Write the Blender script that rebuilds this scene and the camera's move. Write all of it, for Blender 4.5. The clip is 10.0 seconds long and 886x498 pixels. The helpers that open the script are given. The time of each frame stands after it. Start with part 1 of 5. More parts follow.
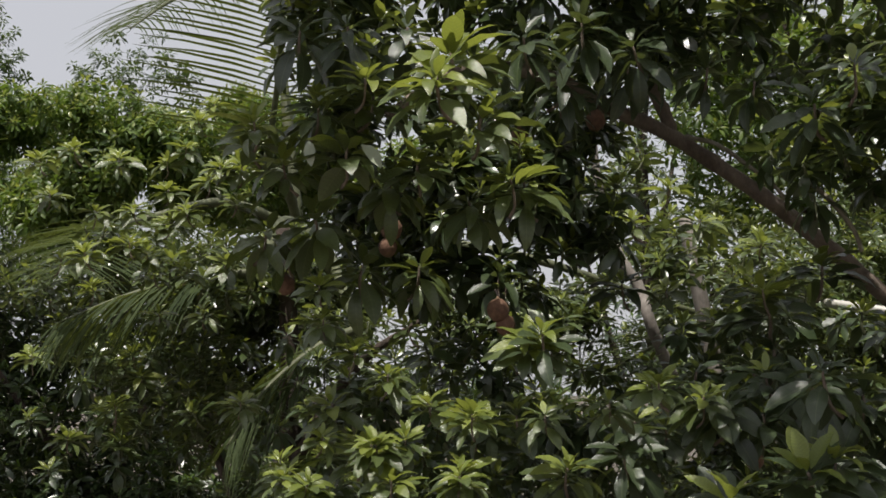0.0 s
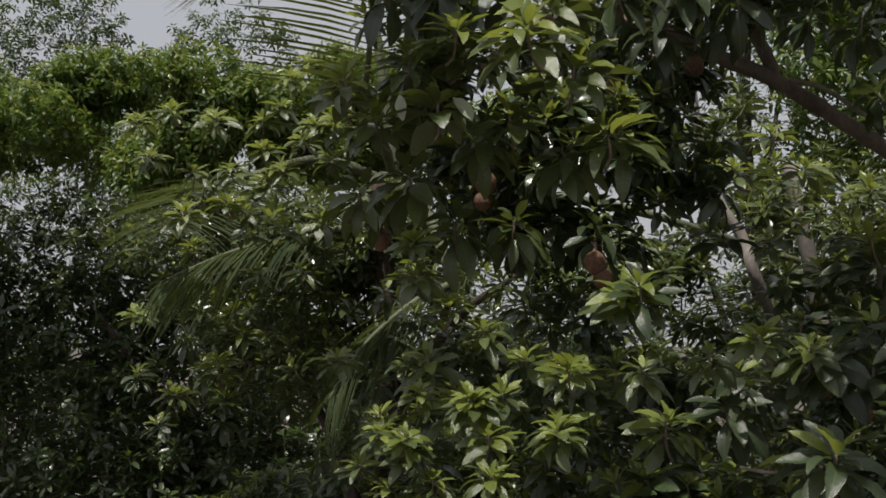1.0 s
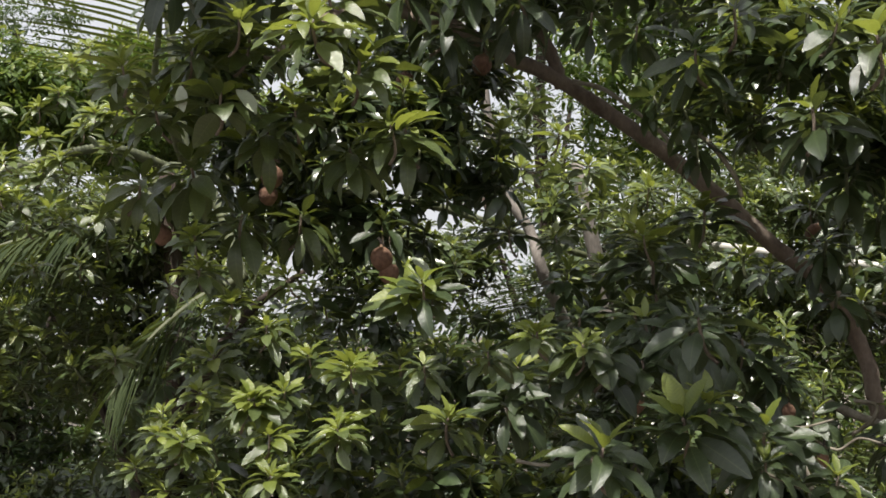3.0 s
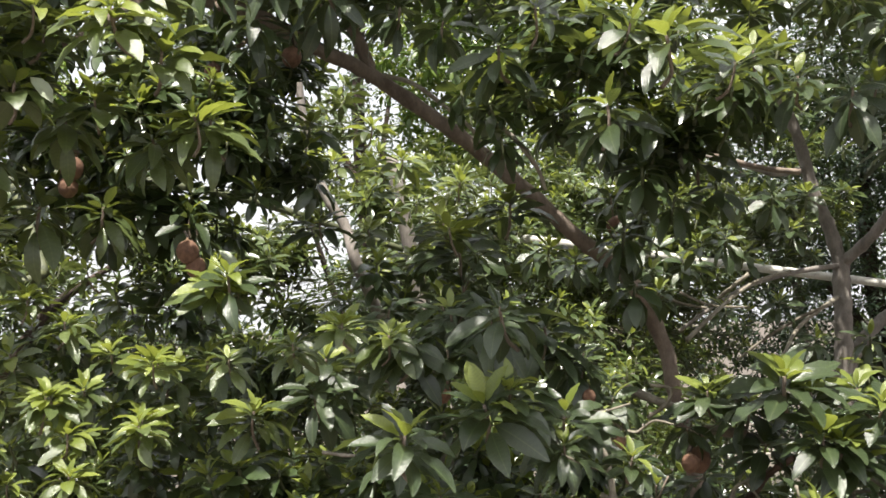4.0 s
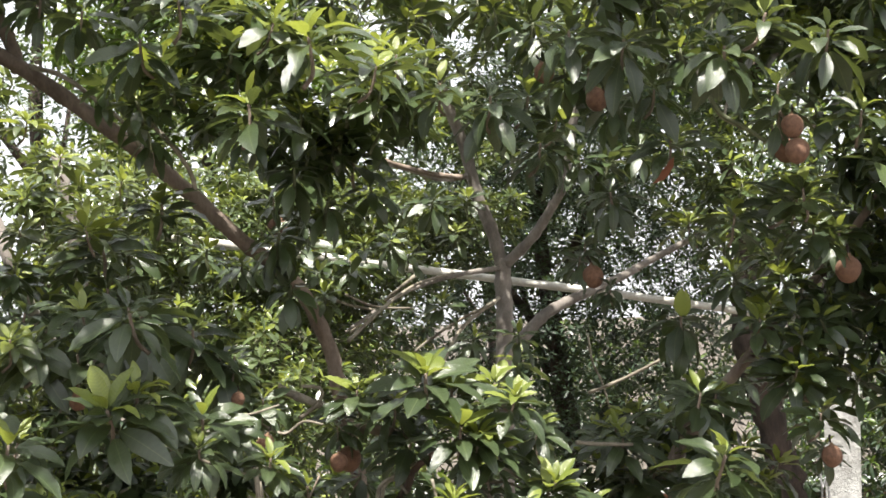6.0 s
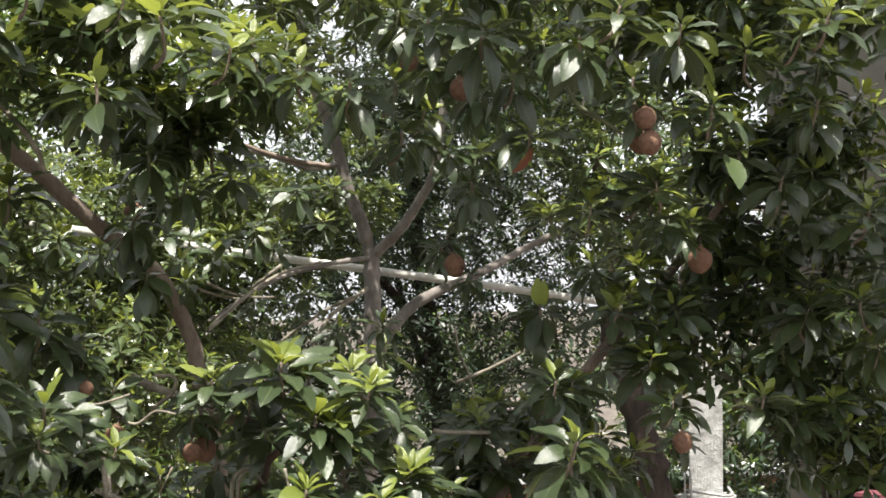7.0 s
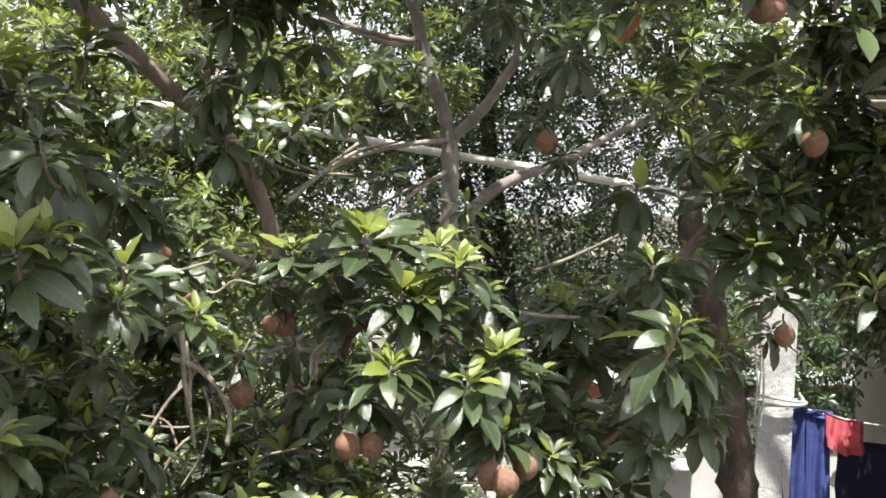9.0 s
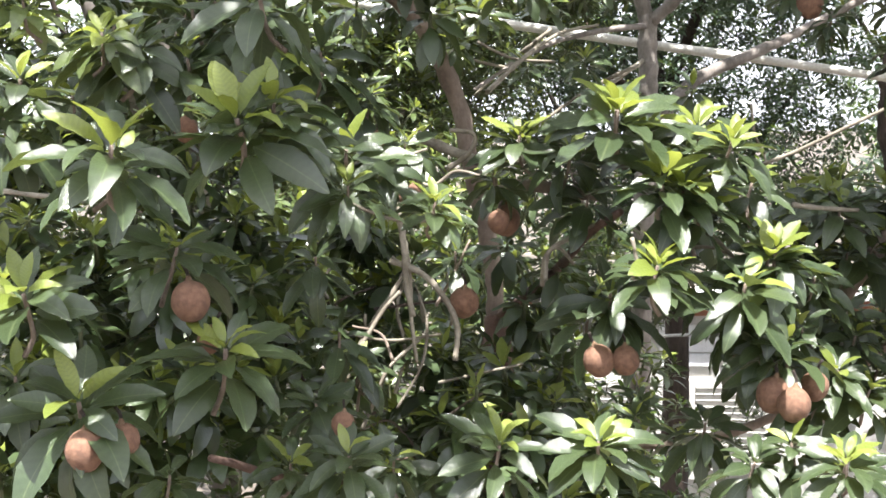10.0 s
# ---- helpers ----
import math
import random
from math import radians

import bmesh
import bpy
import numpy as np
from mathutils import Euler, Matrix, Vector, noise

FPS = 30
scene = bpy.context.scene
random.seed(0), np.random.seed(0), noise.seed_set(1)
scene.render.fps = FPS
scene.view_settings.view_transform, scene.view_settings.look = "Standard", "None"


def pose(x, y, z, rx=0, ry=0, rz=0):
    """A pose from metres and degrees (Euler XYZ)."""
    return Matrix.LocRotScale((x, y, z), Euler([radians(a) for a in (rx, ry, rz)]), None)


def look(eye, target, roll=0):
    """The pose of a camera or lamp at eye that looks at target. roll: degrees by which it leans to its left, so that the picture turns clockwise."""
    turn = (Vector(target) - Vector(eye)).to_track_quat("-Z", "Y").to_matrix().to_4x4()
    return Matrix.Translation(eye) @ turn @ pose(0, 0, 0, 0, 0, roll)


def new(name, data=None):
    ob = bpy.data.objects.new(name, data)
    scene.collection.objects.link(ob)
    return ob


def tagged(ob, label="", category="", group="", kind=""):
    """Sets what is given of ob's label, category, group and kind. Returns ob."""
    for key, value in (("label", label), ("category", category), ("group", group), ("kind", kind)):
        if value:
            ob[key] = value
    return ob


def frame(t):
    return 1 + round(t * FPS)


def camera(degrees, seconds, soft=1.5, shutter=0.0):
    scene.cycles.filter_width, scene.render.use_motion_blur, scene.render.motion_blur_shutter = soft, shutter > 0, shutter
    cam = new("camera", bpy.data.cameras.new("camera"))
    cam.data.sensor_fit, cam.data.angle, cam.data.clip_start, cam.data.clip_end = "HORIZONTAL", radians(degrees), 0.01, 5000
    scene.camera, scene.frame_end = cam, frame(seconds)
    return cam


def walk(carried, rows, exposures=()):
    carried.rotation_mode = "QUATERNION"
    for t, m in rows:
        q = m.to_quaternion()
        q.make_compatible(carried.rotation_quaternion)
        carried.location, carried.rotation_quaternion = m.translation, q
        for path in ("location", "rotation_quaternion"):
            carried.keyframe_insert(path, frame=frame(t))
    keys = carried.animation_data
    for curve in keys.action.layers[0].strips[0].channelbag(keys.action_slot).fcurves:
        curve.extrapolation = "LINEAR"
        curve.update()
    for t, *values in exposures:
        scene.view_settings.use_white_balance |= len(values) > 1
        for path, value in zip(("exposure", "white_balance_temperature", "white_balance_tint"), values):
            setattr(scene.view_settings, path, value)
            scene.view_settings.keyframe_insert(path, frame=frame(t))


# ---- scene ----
cam = camera(42.3, 10.0, soft=1.65)
PATH = [
    (0, (0.157, -0.129, 3.326), (0.031, 1.851, 3.575), 0.4),
    (0.2, (0.157, -0.13, 3.326), (-0.0, 1.849, 3.566), 0.4),
    (0.5, (0.159, -0.131, 3.326), (-0.026, 1.846, 3.561), 0.5),
    (0.7, (0.163, -0.123, 3.327), (-0.088, 1.85, 3.535), 0.3),
    (1, (0.168, -0.099, 3.33), (-0.132, 1.871, 3.498), -0.1),
    (1.2, (0.169, -0.09, 3.331), (-0.107, 1.885, 3.484), -0.1),
    (1.5, (0.169, -0.087, 3.332), (-0.047, 1.899, 3.439), -0.0),
    (1.7, (0.167, -0.091, 3.332), (-0.008, 1.9, 3.418), -0.2),
    (2, (0.164, -0.098, 3.332), (0.065, 1.898, 3.428), -0.4),
    (2.2, (0.167, -0.097, 3.333), (0.094, 1.899, 3.44), -0.6),
    (3.3, (0.233, -0.071, 3.346), (0.352, 1.919, 3.502), -0.5),
    (3.5, (0.241, -0.07, 3.347), (0.428, 1.916, 3.492), -0.6),
    (4, (0.252, -0.092, 3.334), (0.597, 1.874, 3.471), -1.5),
    (4.5, (0.292, -0.113, 3.325), (0.78, 1.822, 3.466), -1.8),
    (4.7, (0.309, -0.121, 3.321), (0.838, 1.802, 3.467), -1.8),
    (5, (0.332, -0.128, 3.317), (0.927, 1.775, 3.482), -1.9),
    (5.2, (0.347, -0.124, 3.32), (0.994, 1.762, 3.481), -2.0),
    (5.5, (0.37, -0.116, 3.324), (1.101, 1.742, 3.451), -2.2),
    (5.7, (0.384, -0.117, 3.323), (1.151, 1.726, 3.452), -2.3),
    (6.8, (0.453, -0.131, 3.303), (1.437, 1.607, 3.411), -2.1),
    (7, (0.469, -0.133, 3.302), (1.478, 1.59, 3.412), -2.1),
    (7.5, (0.499, -0.138, 3.306), (1.656, 1.491, 3.408), -1.6),
    (7.7, (0.496, -0.143, 3.302), (1.649, 1.49, 3.376), -1.6),
    (8, (0.491, -0.148, 3.287), (1.598, 1.517, 3.338), -1.5),
    (8.2, (0.5, -0.141, 3.277), (1.555, 1.558, 3.287), -1.5),
    (8.5, (0.517, -0.102, 3.263), (1.464, 1.659, 3.24), -1.5),
    (8.7, (0.511, -0.052, 3.254), (1.428, 1.724, 3.193), -0.9),
    (9, (0.475, 0.055, 3.236), (1.392, 1.831, 3.176), -0.1),
    (9.5, (0.395, 0.293, 3.191), (1.23, 2.11, 3.134), -0.8),
    (9.7, (0.398, 0.392, 3.172), (1.173, 2.233, 3.065), -1.0),
    (10, (0.407, 0.54, 3.144), (1.121, 2.398, 2.95), -1.3),
]
EXPOSURE = [(0, 0.15, 6400, 13), (0.5, -0.15, 6350, 13), (1.0, -0.2, 6350, 13), (2.0, 0.15, 6300, 13), (3.5, 0.9, 6450, 12), (4.5, 1.5, 6450, 12), (5.5, 1.58, 6450, 12), (7.0, 1.35, 6400, 12), (8.0, 1.05, 6350, 12), (9.0, 1.7, 6250, 13), (10.0, 2.2, 6100, 14)]
walk(cam, [(t, look(eye, target, roll)) for t, eye, target, roll in PATH], EXPOSURE)

# ---- world and sun ----
SUN_AZIMUTH, SUN_ELEVATION = -160.0, 71.0  # degrees clockwise from +y, and above the horizon
world = bpy.data.worlds.new("sky")
scene.world = world
world.use_nodes = True
wn = world.node_tree
sky = wn.nodes.new("ShaderNodeTexSky")
sky.sky_type = "NISHITA"
sky.sun_disc = False
sky.sun_elevation, sky.sun_rotation = radians(SUN_ELEVATION), radians(SUN_AZIMUTH)
sky.air_density, sky.dust_density, sky.ozone_density = 1.2, 5.0, 1.0
wn.nodes["Background"].inputs[1].default_value = 0.085
# thin white haze over the whole sky
haze = wn.nodes.new("ShaderNodeMix")
haze.data_type = "RGBA"
haze.inputs[0].default_value = 0.8
haze.inputs[7].default_value = (7.1, 7.15, 7.25, 1)
wn.links.new(sky.outputs[0], haze.inputs[6])
wn.links.new(haze.outputs[2], wn.nodes["Background"].inputs[0])
sun_data = bpy.data.lights.new("sun", "SUN")
sun_data.energy, sun_data.angle, sun_data.color = 5.0, radians(0.6), (1.0, 0.95, 0.86)
sun = new("sun", sun_data)
az, el = radians(SUN_AZIMUTH), radians(SUN_ELEVATION)
to_sun = Vector((math.sin(az) * math.cos(el), math.cos(az) * math.cos(el), math.sin(el)))
sun.matrix_world = look(to_sun * 30, (0, 0, 0))

# ---- materials ----
def material(name):
    m = bpy.data.materials.new(name)
    m.use_nodes = True
    nt = m.node_tree
    return m, nt, nt.nodes["Principled BSDF"], nt.nodes["Material Output"]


def ramp(nt, fac, stops):
    r = nt.nodes.new("ShaderNodeValToRGB")
    while len(r.color_ramp.elements) < len(stops):
        r.color_ramp.elements.new(0.5)
    for e, (p, c) in zip(r.color_ramp.elements, stops):
        e.position, e.color = p, (*c, 1)
    nt.links.new(fac, r.inputs[0])
    return r.outputs[0]


def noise_tex(nt, scale, detail=4.0, rough=0.6, stretch=None):
    n = nt.nodes.new("ShaderNodeTexNoise")
    n.inputs["Scale"].default_value, n.inputs["Detail"].default_value, n.inputs["Roughness"].default_value = scale, detail, rough
    tc = nt.nodes.new("ShaderNodeTexCoord")
    if stretch:
        mp = nt.nodes.new("ShaderNodeMapping")
        mp.inputs["Scale"].default_value = stretch
        nt.links.new(tc.outputs["Object"], mp.inputs[0])
        nt.links.new(mp.outputs[0], n.inputs[0])
    else:
        nt.links.new(tc.outputs["Object"], n.inputs[0])
    return n.outputs[0]


def mixed(nt, a, b, fac, blend="MIX"):
    m = nt.nodes.new("ShaderNodeMix")
    m.data_type, m.blend_type = "RGBA", blend
    for socket, value in ((m.inputs[0], fac), (m.inputs[6], a), (m.inputs[7], b)):
        if isinstance(value, (int, float)):
            socket.default_value = value
        elif isinstance(value, tuple):
            socket.default_value = (*value, 1)
        else:
            nt.links.new(value, socket)
    return m.outputs[2]


def bumped(nt, bsdf, height, strength, distance=0.01):
    b = nt.nodes.new("ShaderNodeBump")
    b.inputs["Strength"].default_value, b.inputs["Distance"].default_value = strength, distance
    nt.links.new(height, b.inputs["Height"])
    nt.links.new(b.outputs[0], bsdf.inputs["Normal"])


def leaf_material(name, colours, rough=0.36, through_share=0.3, glow=(0.24, 0.36, 0.03), sheen=0.5, veins=False):
    """A leaf: a glossy upper skin over a blade that lets some light through; each leaf has a tone of its own."""
    m, nt, bsdf, out = material(name)
    geo, info = nt.nodes.new("ShaderNodeNewGeometry"), nt.nodes.new("ShaderNodeObjectInfo")
    add = nt.nodes.new("ShaderNodeMath")
    add.operation = "ADD"
    nt.links.new(geo.outputs["Random Per Island"], add.inputs[0])
    nt.links.new(info.outputs["Random"], add.inputs[1])
    wrap = nt.nodes.new("ShaderNodeMath")
    wrap.operation = "FRACT"
    nt.links.new(add.outputs[0], wrap.inputs[0])
    n = len(colours)
    base = ramp(nt, wrap.outputs[0], [(i / max(1, n - 1), c) for i, c in enumerate(colours)])
    mottle = ramp(nt, noise_tex(nt, 60, 3), [(0.3, (0.7, 0.7, 0.7)), (0.75, (1.15, 1.15, 1.1))])
    colour = mixed(nt, base, mottle, 1.0, "MULTIPLY")
    if veins:
        # a paler midrib along the blade
        tc, sep, ab = nt.nodes.new("ShaderNodeTexCoord"), nt.nodes.new("ShaderNodeSeparateXYZ"), nt.nodes.new("ShaderNodeMath")
        ab.operation = "ABSOLUTE"
        nt.links.new(tc.outputs["Object"], sep.inputs[0])
        nt.links.new(sep.outputs[1], ab.inputs[0])
        rib = ramp(nt, ab.outputs[0], [(0.003, (1, 1, 1)), (0.011, (0, 0, 0))])
        colour = mixed(nt, colour, mixed(nt, colour, (0.17, 0.21, 0.09), 0.35), rib)
        # side veins that run forward from the midrib
        slant = nt.nodes.new("ShaderNodeMath")
        slant.operation = "MULTIPLY_ADD"
        nt.links.new(ab.outputs[0], slant.inputs[0])
        slant.inputs[1].default_value = -0.55
        nt.links.new(sep.outputs[0], slant.inputs[2])
        beat = nt.nodes.new("ShaderNodeMath")
        beat.operation = "PINGPONG"
        nt.links.new(slant.outputs[0], beat.inputs[0])
        beat.inputs[1].default_value = 0.042
        vein = ramp(nt, beat.outputs[0], [(0.0, (0.86, 0.86, 0.86)), (0.035, (1.06, 1.06, 1.06))])
        colour = mixed(nt, colour, vein, 1.0, "MULTIPLY")
    nt.links.new(colour, bsdf.inputs["Base Color"])
    bsdf.inputs["Roughness"].default_value = rough
    bsdf.inputs["Specular IOR Level"].default_value = sheen
    bumped(nt, bsdf, noise_tex(nt, 90, 2), 0.25, 0.004)
    tr = nt.nodes.new("ShaderNodeBsdfTranslucent")
    tint = mixed(nt, colour, glow, 0.6)
    nt.links.new(tint, tr.inputs["Color"])
    mx = nt.nodes.new("ShaderNodeMixShader")
    mx.inputs[0].default_value = through_share
    nt.links.new(bsdf.outputs[0], mx.inputs[1])
    nt.links.new(tr.outputs[0], mx.inputs[2])
    nt.links.new(mx.outputs[0], out.inputs["Surface"])
    return m


def plain_material(name, a, b, scale=8, rough=0.8, bump=0.3, metal=0.0, stretch=None, distance=0.01, grain=120):
    """Two tones in large patches, a finer grain over them, and relief."""
    m, nt, bsdf, out = material(name)
    big = noise_tex(nt, scale, 5, 0.65, stretch)
    colour = ramp(nt, big, [(0.35, a), (0.65, b)])
    fine = ramp(nt, noise_tex(nt, grain, 3, 0.6, stretch), [(0.25, (0.72, 0.72, 0.72)), (0.8, (1.12, 1.12, 1.12))])
    nt.links.new(mixed(nt, colour, fine, 1.0, "MULTIPLY"), bsdf.inputs["Base Color"])
    bsdf.inputs["Roughness"].default_value, bsdf.inputs["Metallic"].default_value = rough, metal
    bumped(nt, bsdf, noise_tex(nt, scale * 4, 6, 0.7, stretch), bump, distance)
    return m


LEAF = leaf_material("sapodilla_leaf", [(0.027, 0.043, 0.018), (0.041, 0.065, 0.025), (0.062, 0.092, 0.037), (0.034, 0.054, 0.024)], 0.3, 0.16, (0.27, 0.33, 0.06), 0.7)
YOUNG = leaf_material("young_leaf", [(0.14, 0.18, 0.036), (0.19, 0.235, 0.05), (0.25, 0.295, 0.07)], 0.30, 0.34, (0.40, 0.45, 0.06), 0.6)
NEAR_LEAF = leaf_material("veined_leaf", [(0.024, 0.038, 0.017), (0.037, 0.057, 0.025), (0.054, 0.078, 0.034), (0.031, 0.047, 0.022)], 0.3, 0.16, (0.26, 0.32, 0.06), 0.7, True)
NEAR_YOUNG = leaf_material("young_veined_leaf", [(0.14, 0.18, 0.036), (0.19, 0.235, 0.05), (0.25, 0.295, 0.07)], 0.30, 0.34, (0.40, 0.45, 0.06), 0.6, True)
# sapodilla leaf in lighter greens, sunlight put into the tone
SUNNY = leaf_material("sun_lightened_leaf", [(0.039, 0.058, 0.021), (0.056, 0.082, 0.029), (0.082, 0.115, 0.040), (0.049, 0.070, 0.026)], 0.3, 0.16, (0.30, 0.36, 0.07), 0.7)
# veined leaf again, its greens lightened to put sunshine into the colour
BRIGHT = leaf_material("sun_toned_leaf", [(0.049, 0.070, 0.024), (0.074, 0.101, 0.034), (0.105, 0.138, 0.047), (0.058, 0.082, 0.029)], 0.3, 0.16, (0.34, 0.40, 0.05), 0.7, True)
# very pale green, painting the glare on a glossy blade
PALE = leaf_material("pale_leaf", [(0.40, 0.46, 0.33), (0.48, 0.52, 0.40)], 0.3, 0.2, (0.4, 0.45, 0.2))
RED = leaf_material("withered_leaf", [(0.22, 0.085, 0.05), (0.28, 0.11, 0.065)], 0.5, 0.2, (0.4, 0.15, 0.08))
MANGO = leaf_material("far_leaf", [(0.045, 0.078, 0.019), (0.075, 0.125, 0.027), (0.13, 0.19, 0.040)], 0.4, 0.32)
FINE = leaf_material("fine_leaf", [(0.025, 0.042, 0.028), (0.039, 0.062, 0.038), (0.053, 0.080, 0.053)], 0.4, 0.18)
PALM = leaf_material("palm_leaf", [(0.026, 0.042, 0.016), (0.042, 0.062, 0.022), (0.065, 0.085, 0.036)], 0.7, 0.18, (0.3, 0.36, 0.06), 0.15)
BARK = plain_material("sapodilla_bark", (0.13, 0.098, 0.075), (0.27, 0.215, 0.17), 9, 0.9, 0.7, stretch=(1, 1, 0.5))
GREY_BARK = plain_material("grey_bark", (0.115, 0.1, 0.085), (0.28, 0.25, 0.22), 8, 0.85, 0.5, stretch=(1, 1, 0.5))
TRUNK_BARK = plain_material("old_bark", (0.032, 0.024, 0.019), (0.092, 0.066, 0.05), 12, 0.95, 0.9, stretch=(1, 1, 0.3), distance=0.02)
RED_BARK = plain_material("red_bark", (0.06, 0.036, 0.027), (0.125, 0.075, 0.055), 10, 0.9, 0.7)
TWIG = plain_material("twig_bark", (0.13, 0.11, 0.08), (0.30, 0.27, 0.21), 14, 0.85, 0.4)
GREEN_TWIG = plain_material("green_twig", (0.06, 0.07, 0.03), (0.11, 0.12, 0.055), 20, 0.6, 0.3)
FRUIT = plain_material("fruit_skin", (0.12, 0.060, 0.036), (0.22, 0.118, 0.070), 2.2, 0.8, 0.35, distance=0.02, grain=30)
CALYX = plain_material("fruit_calyx", (0.12, 0.07, 0.04), (0.22, 0.14, 0.08), 40, 0.9, 0.5, distance=0.002)
BAMBOO = plain_material("bamboo_skin", (0.42, 0.41, 0.36), (0.60, 0.58, 0.52), 5, 0.45, 0.2)
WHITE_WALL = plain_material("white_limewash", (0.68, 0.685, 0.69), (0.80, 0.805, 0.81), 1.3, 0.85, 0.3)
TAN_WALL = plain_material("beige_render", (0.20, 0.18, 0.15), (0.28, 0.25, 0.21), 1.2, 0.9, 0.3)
POST = plain_material("whitewashed_concrete", (0.36, 0.36, 0.34), (0.60, 0.60, 0.58), 7, 0.9, 0.8, distance=0.02)
SOIL = plain_material("soil_and_litter", (0.05, 0.042, 0.032), (0.15, 0.125, 0.10), 2.2, 0.95, 0.8, distance=0.03, grain=30)
ORANGE = plain_material("orange_wall_paint", (0.30, 0.13, 0.075), (0.42, 0.20, 0.12), 5, 0.85, 0.3)
CREAM = plain_material("cream_paint", (0.45, 0.44, 0.40), (0.56, 0.55, 0.52), 2, 0.8, 0.2)
PINK = plain_material("pink_wall_paint", (0.40, 0.24, 0.22), (0.50, 0.31, 0.28), 1.5, 0.85, 0.2)
MAROON = plain_material("maroon_wall_paint", (0.13, 0.035, 0.045), (0.19, 0.055, 0.065), 1.5, 0.85, 0.2)
ROPE = plain_material("grey_cord", (0.30, 0.30, 0.29), (0.48, 0.48, 0.46), 60, 0.8, 0.4)
DENIM = plain_material("blue_cotton", (0.026, 0.042, 0.15), (0.042, 0.066, 0.23), 14, 0.9, 0.4)
NAVY = plain_material("navy_cotton", (0.008, 0.010, 0.03), (0.014, 0.016, 0.045), 14, 0.95, 0.3)
SCARLET = plain_material("red_cotton", (0.36, 0.06, 0.075), (0.50, 0.10, 0.115), 16, 0.9, 0.4)
CONCRETE = plain_material("yard_concrete", (0.34, 0.33, 0.31), (0.48, 0.47, 0.45), 1.5, 0.9, 0.3)
DARK_GLASS = plain_material("dark_window_glass", (0.02, 0.022, 0.025), (0.03, 0.032, 0.035), 3, 0.12, 0.02)


# ---- mesh helpers ----
def mesh_of(name, verts, faces, mats, index=None, smooth=True):
    me = bpy.data.meshes.new(name)
    me.from_pydata([tuple(v) for v in verts], [], faces)
    for m in mats:
        me.materials.append(m)
    if index is not None:
        me.polygons.foreach_set("material_index", np.asarray(index, dtype=np.int32))
    if smooth:
        me.polygons.foreach_set("use_smooth", np.ones(len(me.polygons), dtype=bool))
    me.update()
    return me


def child(name, me, parent, m=None, label="", kind=""):
    """Links a mesh as one object under a thing or a part, at the pose m in its parent's space."""
    ob = new(name, me)
    ob.parent = parent
    if m is not None:
        ob.matrix_basis = m
    return tagged(ob, label, "", "", kind)


def thing(name, label, category, at=(0, 0, 0), group="", kind="", me=None):
    ob = new(name, me)
    ob.matrix_basis = Matrix.Translation(at)
    return tagged(ob, label, category, group, kind)


def curve_points(pts, steps):
    """A smooth line through the given points (Catmull-Rom)."""
    p = [Vector(q) for q in pts]
    p = [2 * p[0] - p[1]] + p + [2 * p[-1] - p[-2]]
    out = []
    for i in range(1, len(p) - 2):
        for s in range(steps):
            t = s / steps
            a, b, c, d = p[i - 1 : i + 3]
            out.append(0.5 * (2 * b + (c - a) * t + (2 * a - 5 * b + 4 * c - d) * t * t + (3 * b - a - 3 * c + d) * t * t * t))
    return out + [p[-2]]


def tube(pts, r0, r1, sides=8, steps=6, rough=0.06, swell=0.0, seed=0):
    """Vertices and faces of a tapered, slightly knotty stem along a smooth line."""
    rng = random.Random(seed)
    line = curve_points(pts, steps)
    n = len(line)
    verts, faces = [], []
    side = None
    for i, c in enumerate(line):
        d = (line[min(i + 1, n - 1)] - line[max(i - 1, 0)]).normalized()
        side = d.orthogonal().normalized() if side is None else (side - d * side.dot(d)).normalized()
        up = d.cross(side)
        r = r0 + (r1 - r0) * i / (n - 1)
        r *= 1 + swell * max(0.0, math.sin(i * 1.7 + seed)) ** 6
        for k in range(sides):
            a = 2 * math.pi * k / sides
            q = r * (1 + rough * rng.uniform(-1, 1))
            verts.append(c + side * (q * math.cos(a)) + up * (q * math.sin(a)))
    for i in range(n - 1):
        for k in range(sides):
            a, b = i * sides + k, i * sides + (k + 1) % sides
            faces.append((a, b, b + sides, a + sides))
    verts += [line[0], line[-1]]
    for k in range(sides):
        faces.append((len(verts) - 2, (k + 1) % sides, k))
        faces.append((len(verts) - 1, (n - 1) * sides + k, (n - 1) * sides + (k + 1) % sides))
    return verts, faces


def stem(name, parent, mat, pts, r0, r1, label="", sides=9, steps=7, rough=0.07, swell=0.15, seed=1):
    v, f = tube(pts, r0, r1, sides, steps, rough, swell, seed)
    return child(name, mesh_of(name, v, f, [mat]), parent, None, label)


def box_mesh(name, size, mat, bevel=0.01):
    bm = bmesh.new()
    bmesh.ops.create_cube(bm, size=1)
    bmesh.ops.scale(bm, vec=size, verts=bm.verts)
    if bevel:
        bmesh.ops.bevel(bm, geom=bm.edges[:], offset=bevel, segments=2, affect="EDGES")
    me = bpy.data.meshes.new(name)
    bm.to_mesh(me)
    bm.free()
    me.materials.append(mat)
    return me


